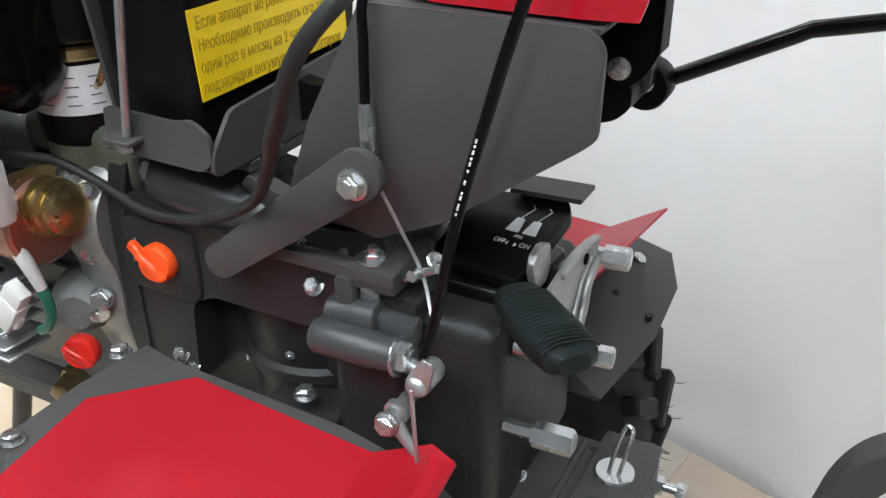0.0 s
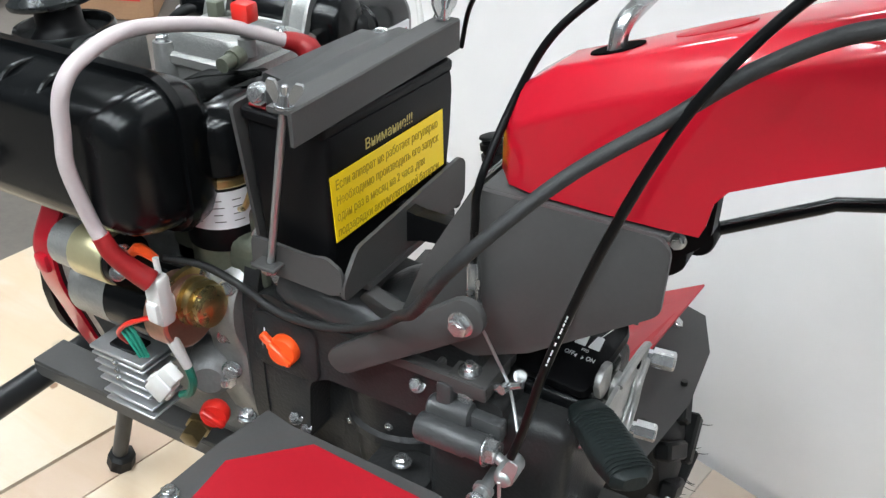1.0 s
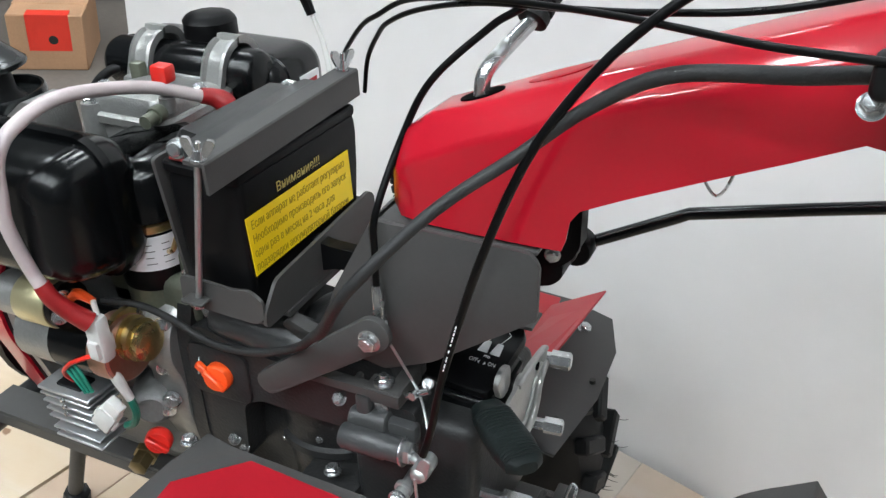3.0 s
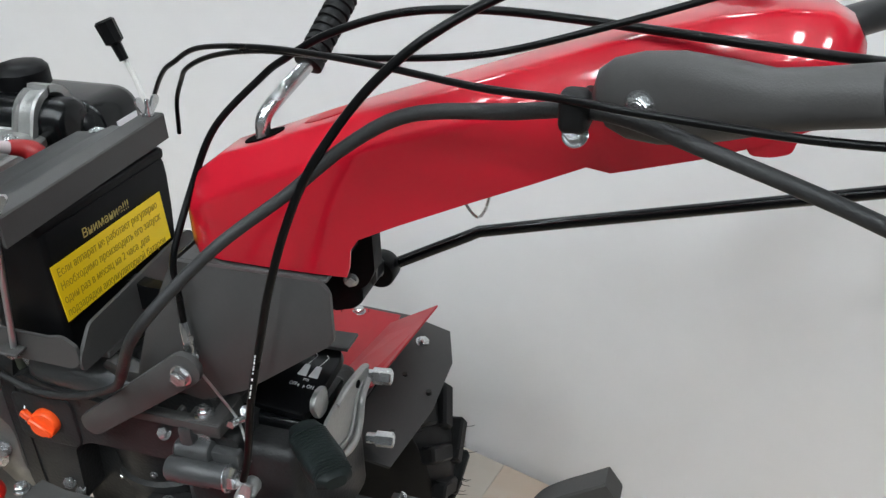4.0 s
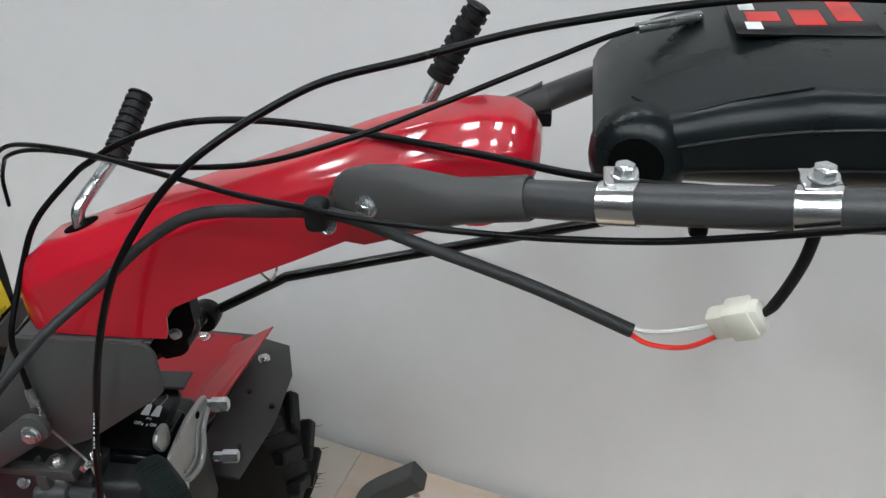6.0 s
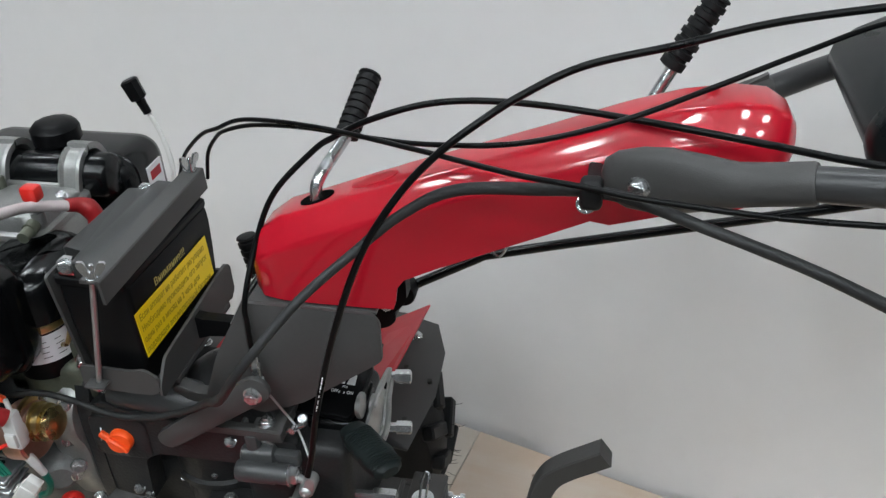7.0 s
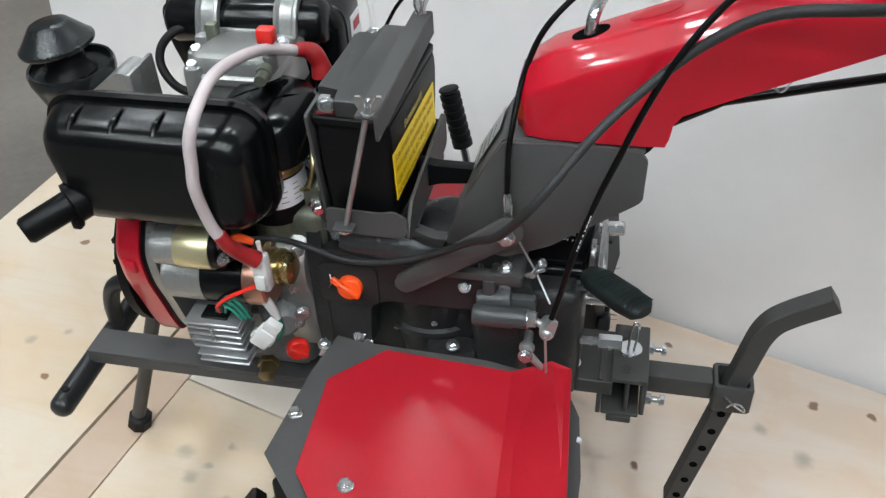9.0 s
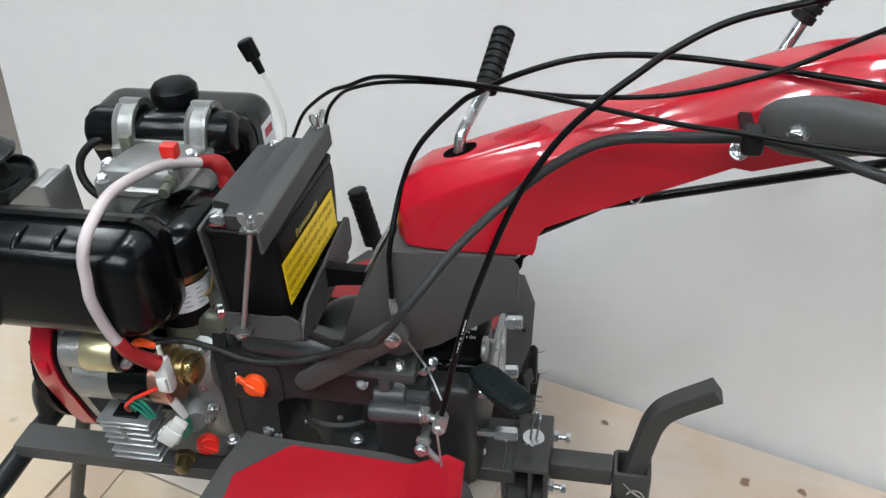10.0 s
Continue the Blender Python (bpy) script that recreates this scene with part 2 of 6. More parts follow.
def sweep(bm, pts, r, seg=10, sub=6, square=False):
    """A round or square bar along a path; r may be one radius or one for each given point."""
    path = smooth_path(pts, sub) if sub > 1 else [Vector(p) for p in pts]
    n = len(path)
    a, b = basis(path[1] - path[0])
    rings = []
    for i, c in enumerate(path):
        d = (path[min(i + 1, n - 1)] - path[max(i - 1, 0)]).normalized()
        a = (a - d * a.dot(d)).normalized()
        b = d.cross(a)
        rr = r if not isinstance(r, (list, tuple)) else float(np.interp(i / (n - 1) * (len(r) - 1), range(len(r)), r))
        if square:
            k = rr * 0.86
            rings.append([c + x * a + y * b for x, y in ((-rr, -k), (-k, -rr), (k, -rr), (rr, -k), (rr, k), (k, rr), (-k, rr), (-rr, k))])
        else:
            rings.append([c + rr * (math.cos(t) * a + math.sin(t) * b) for t in (2 * math.pi * j / seg for j in range(seg))])
    return ring_faces(bm, rings)


def prism(bm, poly, axis, d0, d1, bevel=0.0):
    """A flat plate: the outline in the two other axes, from d0 to d1 along the axis."""
    def at(u, v, d):
        return {"x": (d, u, v), "y": (u, d, v), "z": (u, v, d)}[axis]
    lo = [bm.verts.new(at(u, v, d0)) for u, v in poly]
    hi = [bm.verts.new(at(u, v, d1)) for u, v in poly]
    n = len(poly)
    fs = [bm.faces.new(lo[::-1]), bm.faces.new(hi)]
    fs += [bm.faces.new((lo[i], lo[(i + 1) % n], hi[(i + 1) % n], hi[i])) for i in range(n)]
    if bevel:
        es = list({e for f in fs[:2] for e in f.edges})
        bmesh.ops.bevel(bm, geom=es, offset=bevel, segments=2, affect="EDGES", profile=0.5)
    return bm


def fillet(poly, radii, n=5):
    """Rounds the corners of an outline; radii: one for all or one a corner."""
    out = []
    m = len(poly)
    for i in range(m):
        p, q, s = Vector(poly[i - 1]), Vector(poly[i]), Vector(poly[(i + 1) % m])
        r = radii if isinstance(radii, (int, float)) else radii[i]
        u, v = (p - q), (s - q)
        k = min(r, u.length * 0.45, v.length * 0.45)
        if k < 1e-5:
            out.append(tuple(q))
            continue
        a, b = q + u.normalized() * k, q + v.normalized() * k
        for j in range(n + 1):
            t = j / n
            out.append(tuple((1 - t) ** 2 * a + 2 * t * (1 - t) * q + t * t * b))
    return out


def rrect(cu, cv, hu, hv, r, n=6):
    out = []
    for sx, sy, a0 in ((1, 1, 0), (-1, 1, 90), (-1, -1, 180), (1, -1, 270)):
        for j in range(n + 1):
            t = radians(a0 + 90 * j / n)
            out.append((cu + sx * (hu - r) + r * math.cos(t), cv + sy * (hv - r) + r * math.sin(t)))
    return out


def part(name, bm, mat, parent, label="", smooth=True, sharp=38, base=None):
    bmesh.ops.recalc_face_normals(bm, faces=bm.faces)
    off = base if base is not None else parent.get("base")
    if off is not None:
        bmesh.ops.translate(bm, verts=bm.verts, vec=-Vector(off))
    for f in bm.faces:
        f.smooth = smooth
    for e in bm.edges:
        if len(e.link_faces) == 2 and e.calc_face_angle(0) > radians(sharp):
            e.smooth = False
    me = bpy.data.meshes.new(name)
    bm.to_mesh(me)
    bm.free()
    me.materials.append(mat)
    ob = new(name, me)
    ob.parent = parent
    if label:
        ob["label"] = label
    if off is not None:
        ob["base"] = tuple(off)
    return ob


def B():
    return bmesh.new()


def thing(name, base, m, label, category, group="", kind=""):
    ob = new(name)
    ob.empty_display_size = 0.05
    ob.matrix_world = m @ Matrix.Translation(base)
    ob["base"] = tuple(base)
    return tagged(ob, label, category, group, kind)


def plain(name, bm, mat, label, category="", kind="structure"):
    """A single mesh of the setting or a simple thing, in world coordinates."""
    bmesh.ops.recalc_face_normals(bm, faces=bm.faces)
    me = bpy.data.meshes.new(name)
    bm.to_mesh(me)
    bm.free()
    me.materials.append(mat)
    ob = new(name, me)
    return tagged(ob, label, category, "", kind)


def hex_mesh():
    bm = B()
    turned(bm, (0, 0, 0), (0, 0, 0.16), [(0, 1.28), (0.7, 1.28), (1, 1.1)], 20)
    turned(bm, (0, 0, 0.16), (0, 0, 0.95), [(0, 1.0), (0.85, 1.0), (1, 0.84)], 6)
    turned(bm, (0, 0, 0.95), (0, 0, 1.02), [(0, 0.62), (1, 0.55)], 14)
    bmesh.ops.recalc_face_normals(bm, faces=bm.faces)
    me = bpy.data.meshes.new("bolt")
    bm.to_mesh(me)
    bm.free()
    me.materials.append(ZINC)
    return me


def nut_mesh():
    bm = B()
    turned(bm, (0, 0, 0), (0, 0, 0.22), [(0, 1.45), (0.7, 1.45), (1, 1.2)], 20)
    turned(bm, (0, 0, 0.22), (0, 0, 0.95), [(0, 1.0), (0.85, 1.0), (1, 0.84)], 6)
    turned(bm, (0, 0, 0.9), (0, 0, 1.5), [(0, 0.55), (0.9, 0.55), (1, 0.42)], 12)
    bmesh.ops.recalc_face_normals(bm, faces=bm.faces)
    me = bpy.data.meshes.new("nut")
    bm.to_mesh(me)
    bm.free()
    me.materials.append(ZINC)
    return me


BOLT, NUT = hex_mesh(), nut_mesh()


def bolt(parent, at, axis, r=0.008, name="bolt", data=None, spin=0.3):
    ob = new(name, data or BOLT)
    ob.parent = parent
    off = Vector(parent.get("base", (0, 0, 0)))
    d = Vector(axis).normalized()
    a, b = basis(d)
    rot = Matrix((a, b, d)).transposed().to_4x4()
    ob.matrix_local = Matrix.Translation(Vector(at) - off) @ rot @ Matrix.Rotation(spin, 4, "Z") @ Matrix.Diagonal((r, r, r, 1))
    return ob


def writing(text, size, m, mat, parent, name="writing", label="", align="LEFT", depth=0.0002, squeeze=1.0):
    """Letters as a thin mesh; m lays the text's plane (x along the line, y up) into the machine's frame."""
    cu = bpy.data.curves.new(name, "FONT")
    cu.body, cu.size, cu.align_x, cu.extrude = text, size, align, depth
    tmp = new(name, cu)
    bpy.context.view_layer.update()
    me = bpy.data.meshes.new_from_object(tmp.evaluated_get(bpy.context.evaluated_depsgraph_get()))
    bpy.data.objects.remove(tmp)
    me.transform(Matrix.Translation(-Vector(parent.get("base", (0, 0, 0)))) @ m @ Matrix.Diagonal((squeeze, 1, 1, 1)))
    me.materials.clear()
    me.materials.append(mat)
    ob = new(name, me)
    ob.parent = parent
    if label:
        ob["label"] = label
    return ob


# ---- the room ----
def wall_y(x):
    return 0.740 - 0.203 * x


WALL_LEFT, WALL_RIGHT, WALL_TOP, HALL = -1.12, 3.38, 2.6, 5.0
bm = B()
wl = [(WALL_LEFT, wall_y(WALL_LEFT)), (WALL_RIGHT, wall_y(WALL_RIGHT)), (WALL_RIGHT + 0.024, wall_y(WALL_RIGHT) + 0.12), (WALL_LEFT + 0.024, wall_y(WALL_LEFT) + 0.12)]
prism(bm, wl, "z", -0.045, WALL_TOP)
plain("wall_north", bm, WALL_PAINT, "plain white painted partition wall behind the machine", "wall")

# added walls out of view, dark so that black parts stay deep
for nm, a, b in (("unseen_wall_east", (3.4, -5.0), (3.52, 5.0)), ("unseen_wall_south", (-6.0, -5.12), (3.52, -5.0)), ("unseen_wall_west", (-6.12, -5.12), (-6.0, 5.0)), ("unseen_wall_far", (-6.12, 5.0), (3.52, 5.12))):
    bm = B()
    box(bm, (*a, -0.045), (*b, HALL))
    plain(nm, bm, UNSEEN_WALL, "added unseen wall, dark grey to keep reflections low", "wall")
# added ceiling out of view, its grey chosen for the light it returns
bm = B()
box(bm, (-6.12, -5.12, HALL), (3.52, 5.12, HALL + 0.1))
plain("ceiling", bm, UNSEEN_CEILING, "added unseen grey ceiling, toned for its bounce and reflections", "ceiling")
bm = B()
box(bm, (-6.12, -5.12, -0.145), (3.52, 5.12, -0.045))
plain("floor", bm, CONCRETE, "worn grey concrete floor with stains", "floor")

# ceiling panels give the light
for px in (-3.9, -2.25, -0.6, 1.05, 2.7):
    for py in (-4.5, -3.2, -1.9, 1.75, 3.6):
        lamp = new("ceiling_light")
        lamp.matrix_world = pose(px, py, HALL)
        tagged(lamp, "white square ceiling light panel, switched on", "ceiling light", "ceiling lights")
        b1, b2 = B(), B()
        box(b1, (-0.24, -0.24, -0.05), (0.24, 0.24, 0.0), 0.006)
        box(b2, (-0.22, -0.22, -0.056), (0.22, 0.22, -0.049), 0.002)
        part("housing", b1, WALL_PAINT, lamp)
        part("diffuser", b2, GLOW, lamp, "glowing white diffuser")

# raised plywood floor: four sheets and a strip
PLY = thing("plywood_floor", (0, 0, 0), Matrix(), "pale spruce plywood sheets with knots, laid as a low platform", "floor", kind="structure")
D = V(0.06, 0.32).normalized()      # direction of the joints
for name, poly, z in (
    ("plywood_sheet", [(-1.21, -0.62), (-0.698, -0.62), (-0.552, 0.17), (-0.43, 0.92), (-1.03, 0.94)], 0.0),
    ("plywood_strip", [(-0.692, -0.62), (-0.590, -0.62), (-0.453, 0.18), (-0.33, 0.90), (-0.424, 0.92), (-0.546, 0.17)], -0.0015),
    ("plywood_sheet", [(-0.585, -0.62), (2.55, -0.62), (2.55, -0.45), (-0.449, 0.183)], 0.0),
    ("pale_sheet", [(-0.447, 0.1875), (0.2500, 0.0401), (0.3725, 0.6492), (-0.335, 0.795)], 0.0),
    ("rosy_sheet", [(0.2515, 0.0398), (2.55, -0.4465), (2.55, 0.20), (0.3740, 0.6489)], 0.0012),
):
    bm = B()
    prism(bm, poly, "z", -0.018, z, 0.0)
    part(name, bm, {"plywood_strip": STRIP_WOOD, "pale_sheet": PALE_WOOD, "rosy_sheet": ROSY_WOOD}.get(name, WOOD), PLY, smooth=False)
bm = B()
prism(bm, [(-1.19, -0.615), (2.55, -0.615), (2.55, 0.20), (-1.0, 0.92)], "z", -0.044, -0.0185)
part("batten_frame", bm, WOOD, PLY, smooth=False)

# ---- the walk-behind tractor: x to the rear, y to its far side, z up; it stands nose-down on its front leg ----
M = pose(0, 0, 0, 0, -6.5, 0)
TRACTOR = thing("walk_behind_tractor", (0, 0, 0), M, "red and dark grey diesel walk-behind tractor on its front stand", "tractor")

# fuel tank
bm = B()
rings = []
for y, g, zb in ((-0.184, 0.030, 0.779), (-0.1825, 0.021, 0.770), (-0.178, 0.012, 0.761), (-0.168, 0.006, 0.754), (-0.150, 0.002, 0.748), (-0.123, 0.0, 0.744)):
    zt = 0.884 - g * 0.9
    ring = rrect(-0.1535, (zb + zt) / 2, 0.1315 - g, (zt - zb) / 2, 0.032 - g * 0.3)
    end = max(0.0, -0.123 - y) / 0.061
    rings.append([(x + (0.020 * max(0.0, (0.83 - z) / 0.09) + 0.014 * end) * max(0.0, (-0.16 - x) / 0.12), y, z) for x, z in ring])     # the end narrows downwards and outwards
ring_faces(bm, rings)
tank = part("fuel_tank", bm, BLACK, TRACTOR, "glossy black pressed-steel fuel tank", sharp=60)
bm = B()
rings = [[(x, y, z) for x, z in rrect(-0.1515, 0.806, 0.1285 - g, 0.074 - g, 0.034)] for y, g in ((-0.116, 0.0), (-0.092, 0.002), (-0.079, 0.008), (-0.072, 0.02), (-0.068, 0.034))]
ring_faces(bm, rings)
part("rear_shell", bm, BLACK, tank, sharp=60)
bm = B()
ring_faces(bm, [[(x, y, z) for x, z in rrect(-0.1530, 0.8140, 0.1355, 0.0765, 0.040)] for y in (-0.125, -0.1215, -0.119, -0.115)])
part("seam_flange", bm, BLACK, tank)
for x in (-0.228, -0.178, -0.128):
    bm = B()
    sweep(bm, [(x, -0.134, 0.8855), (x, -0.160, 0.8825), (x, -0.173, 0.872), (x, -0.180, 0.856), (x, -0.1835, 0.832)], [0.0006, 0.0034, 0.0034, 0.0028, 0.0006], 8, 4)
    part("pressed_rib", bm, BLACK, tank)
bm = B()
turned(bm, (-0.236, -0.160, 0.783), (-0.290, -0.226, 0.766), [(0, 0.025), (0.30, 0.025), (0.32, 0.0175), (0.95, 0.0165), (1, 0.013)], 20)
part("outlet_stub", bm, PLASTIC, tank, "black plastic pipe stub")
bm = B()
box(bm, (-0.250, -0.196, 0.752), (-0.238, -0.184, 0.766), 0.003)
part("drain_lug", bm, PLASTIC, tank)

# air cleaner with rain cap
bm = B()
turned(bm, (-0.358, 0.046, 0.690), (-0.362, 0.042, 0.836), [(0, 0.020), (0.03, 0.029), (0.45, 0.037), (0.86, 0.0555), (0.90, 0.0575), (0.97, 0.0580), (1.0, 0.0560), (0.995, 0.0530), (0.93, 0.0500), (0.92, 0.030)], 36)
air = part("air_cleaner", bm, CAP_PLASTIC, TRACTOR, "black plastic oil-bath air cleaner")
bm = B()
turned(bm, (-0.364, 0.040, 0.824), (-0.368, 0.041, 0.862), [(0, 0.036), (0.12, 0.031), (0.3, 0.0265), (1, 0.0255)], 26)
part("neck", bm, PLASTIC, air)
bm = B()
turned(bm, (-0.3705, 0.0415, 0.858), (-0.3745, 0.0405, 0.893), [(0, 0.034), (0.02, 0.045), (0.07, 0.0490), (0.16, 0.0505), (0.24, 0.0500), (0.28, 0.0480), (0.92, 0.0280), (0.97, 0.0262), (1, 0.0235)], 36)
part("rain_cap", bm, CAP_PLASTIC, air, "smooth black rain cap with a flat top")
bm = B()
prism(bm, fillet([(-0.322, 0.812), (-0.322, 0.775), (-0.252, 0.775), (-0.254, 0.838), (-0.262, 0.846), (-0.276, 0.846), (-0.300, 0.828)], 0.006), "y", 0.004, 0.052, 0.003)
box(bm, (-0.255, -0.004, 0.770), (-0.248, 0.060, 0.850), 0.003, 2)
part("intake_elbow", bm, ALLOY, air, "cast aluminium intake elbow")

# engine block, head and covers
bm = B()
box(bm, (-0.235, -0.075, 0.43), (-0.035, 0.13, 0.70), 0.018, 3)
box(bm, (-0.225, -0.072, 0.425), (-0.045, 0.11, 0.50), 0.012, 2)
engine = part("engine_block", bm, BLOCK_ALLOY, TRACTOR, "grey cast aluminium diesel engine block")
for k in range(4):
    bm = B()
    box(bm, (-0.205, -0.083, 0.53 + 0.035 * k), (-0.06, -0.0745, 0.536 + 0.035 * k), 0.002, 1)
    part("cast_rib", bm, BLOCK_ALLOY, engine)
bm = B()
ring_faces(bm, [[(x, y * k, 0.58 + (z - 0.58) * k) for y, z in fillet([(-0.070, 0.47), (0.10, 0.46), (0.10, 0.69), (0.03, 0.72), (-0.06, 0.69), (-0.100, 0.655), (-0.104, 0.62), (-0.090, 0.585), (-0.092, 0.53)], 0.018)] for x, k in ((-0.066, 0.93), (-0.056, 1.0), (-0.022, 1.0), (-0.016, 0.97))])
bell = part("bell_flange", bm, ALLOY, engine, "cast aluminium bell-housing flange")
bm = B()
turned(bm, (-0.075, -0.070, 0.545), (-0.052, -0.112, 0.548), [(0, 0.030), (0.6, 0.028), (0.9, 0.022), (1, 0.016)], 20)
part("cast_boss", bm, BLOCK_ALLOY, bell)
bolt(bell, (-0.030, -0.098, 0.562), (0.5, -1, 0.2), 0.0085)
bolt(bell, (-0.024, -0.093, 0.665), (0.5, -1, 0.4), 0.007)
bm = B()
ring_faces(bm, [[(x, y * 0.93, 0.6 + (z - 0.6) * 0.96) for y, z in fillet([(0.0, 0.49), (0.12, 0.49), (0.15, 0.60), (0.12, 0.73), (-0.08, 0.735), (-0.122, 0.716), (-0.150, 0.676), (-0.148, 0.628), (-0.134, 0.585), (-0.120, 0.535), (-0.106, 0.502)], 0.016)] for x in (-0.2090, -0.197)])
part("front_flange", bm, ALLOY, engine, "pale cast flange edge")
# pipes, nuts and bracket under the tank
bm = B()
box(bm, (-0.115, -0.075, 0.655), (0.010, 0.02, 0.712), 0.012, 3)
box(bm, (-0.020, -0.060, 0.700), (0.008, -0.02, 0.740), 0.008, 2)
part("injection_pump", bm, OLIVE_ALLOY, engine, "olive grey cast injection pump body")
for p0, p1, r in (((-0.002, -0.058, 0.718), (0.006, -0.074, 0.716), 0.008), ((-0.008, -0.045, 0.775), (0.000, -0.060, 0.777), 0.007)):
    bm = B()
    turned(bm, p0, p1, [(0, r * 1.3), (0.35, r * 1.3), (0.36, r), (0.92, r), (1, r * 0.8)], 6)
    part("banjo_nut", bm, ZINC, engine, "zinc-plated hexagonal union nut")
for pts in ([(-0.012, -0.074, 0.748), (0.002, -0.080, 0.760), (0.006, -0.066, 0.790), (-0.010, -0.030, 0.820), (-0.040, -0.012, 0.842)],):
    bm = B()
    sweep(bm, pts, 0.0030, 8)
    part("steel_pipe", bm, GOLD, engine, "thin yellow-passivated steel pipe")
bm = B()
turned(bm, (-0.11, 0.06, 0.69), (-0.115, 0.065, 0.80), [(0, 0.085)] + [(0.08 + 0.1 * k + d, r) for k in range(8) for d, r in ((0.0, 0.085), (0.05, 0.085), (0.055, 0.07), (0.095, 0.07))] + [(0.95, 0.08), (1, 0.08)], 28)
part("finned_cylinder", bm, BLACK, engine, "dark finned cylinder")
bm = B()
ring_faces(bm, [[(x, y + (0.890 - z) * 0.10, z - 0.16 * max(0.0, y - 0.01) * (z - 0.785) / 0.09) for x, y in rrect(-0.120, 0.062, 0.058 - g, 0.060 - g, 0.018)] for z, g in ((0.785, -0.004), (0.845, -0.002), (0.852, 0.0), (0.867, 0.002), (0.873, 0.006), (0.876, 0.014))])
head = part("rocker_cover", bm, ALLOY, engine, "cast aluminium rocker cover")
bm = B()
ring_faces(bm, [[(x, y, z) for x, y in rrect(-0.120, 0.066, 0.064 - g, 0.066 - g, 0.024)] for z, g in ((0.838, 0.004), (0.842, 0.0), (0.850, 0.0), (0.853, 0.003))])
part("cover_rim", bm, ALLOY, head)
for x, y, z0, z1 in ((-0.164, 0.006, 0.80, 0.862), (-0.170, 0.036, 0.80, 0.868)):
    bm = B()
    turned(bm, (x, y, z0), (x, y, z1), [(0, 0.014), (0.9, 0.0125), (1, 0.0115)], 16)
    part("bolt_boss", bm, ALLOY, head)
    bolt(head, (x, y, z1), (0, -0.2, 1), 0.0075)
bolt(head, (-0.074, 0.082, 0.862), (0, -0.25, 1), 0.0070)
bm = B()
box(bm, (-0.184, 0.090, 0.850), (-0.168, 0.104, 0.878), 0.003, 2)
part("breather_block", bm, OLIVE_ALLOY, head)
bm = B()
box(bm, (-0.077, 0.012, 0.893), (-0.055, 0.030, 0.913), 0.004)
knob = part("decompressor_knob", bm, RED_PLASTIC, head, "bright red plastic knob")
bm = B()
turned(bm, (-0.066, 0.020, 0.860), (-0.066, 0.020, 0.894), [(0, 0.009), (0.5, 0.009), (0.55, 0.006), (1, 0.006)], 12)
part("knob_stem", bm, ALLOY, head)
bm = B()
turned(bm, (-0.070, 0.012, 0.862), (-0.068, -0.016, 0.860), [(0, 0.0095), (0.45, 0.0095), (0.46, 0.0075), (1, 0.0075)], 12)
part("pipe_union", bm, OLIVE_ALLOY, head, "dull olive pipe union")
bm = B()
sweep(bm, [(-0.05, -0.012, 0.835), (-0.04, -0.03, 0.815), (-0.06, -0.05, 0.79), (-0.10, -0.04, 0.78)], 0.0025, 8)
part("fuel_pipe", bm, GOLD, engine)
# black cylindrical housing held by two cast clamps
bm = B()
turned(bm, (-0.262, 0.152, 0.854), (-0.034, 0.152, 0.860), [(0, 0.022), (0.02, 0.028), (0.05, 0.031), (0.95, 0.031), (0.98, 0.028), (1, 0.022)], 32)
canister = part("breather_canister", bm, BLACK, engine, "glossy black cylindrical canister")
for x in (-0.192, -0.082):
    bm = B()
    strap = smooth_path([(0.186, 0.872, 0), (0.176, 0.889, 0), (0.160, 0.8975, 0), (0.142, 0.8965, 0), (0.126, 0.885, 0), (0.1165, 0.866, 0), (0.109, 0.848, 0), (0.101, 0.832, 0)], 3)
    rings = []
    for k, q in enumerate(strap):
        along = (strap[min(k + 1, len(strap) - 1)] - strap[max(k - 1, 0)]).normalized()
        n = V(-along.y, along.x) if along.x < 0 else V(along.y, -along.x)
        n = n if n.y > 0 or n.x < 0 else -n
        rings.append([V(x + u, q.x - n.x * h, q.y - n.y * h) for u, h in ((-0.0155, 0.006), (-0.0155, -0.003), (-0.0115, -0.004), (-0.0085, 0.0), (0.0, 0.0005), (0.0085, 0.0), (0.0115, -0.004), (0.0155, -0.003), (0.0155, 0.006))])
    ring_faces(bm, rings)
    box(bm, (x - 0.015, 0.098, 0.838), (x + 0.015, 0.124, 0.856), 0.005)
    part("clamp", bm, ALLOY, canister, "ribbed cast aluminium clamp")
bm = B()
box(bm, (-0.180, 0.112, 0.852), (-0.094, 0.120, 0.862), 0.003)
part("cross_bar", bm, ALLOY, canister)
bm = B()
turned(bm, (-0.145, 0.200, 0.868), (-0.145, 0.200, 0.914), [(0, 0.026), (0.30, 0.028), (0.36, 0.034), (0.78, 0.034), (0.93, 0.028), (1, 0.016)], 12)
part("filler_cap", bm, PLASTIC, engine, "knurled black filler cap")
bm = B()
OUT = fillet([(-0.286, 0.874), (-0.288, 0.825), (-0.248, 0.70), (-0.05, 0.70), (-0.020, 0.74), (-0.020, 0.874)], (0.036, 0.03, 0.03, 0.03, 0.03, 0.036), 7)
ring_faces(bm, [[(-0.152 + (x + 0.152) * k, y, 0.79 + (z - 0.79) * k) for x, z in OUT] for y, k in ((0.158, 0.90), (0.160, 0.94), (0.166, 0.975), (0.182, 0.985), (0.184, 1.0), (0.192, 1.0), (0.194, 0.98), (0.248, 0.98), (0.260, 0.95), (0.268, 0.88))])
muffler = part("muffler_box", bm, BLACK, engine, "black sheet-metal muffler box")
bm = B()
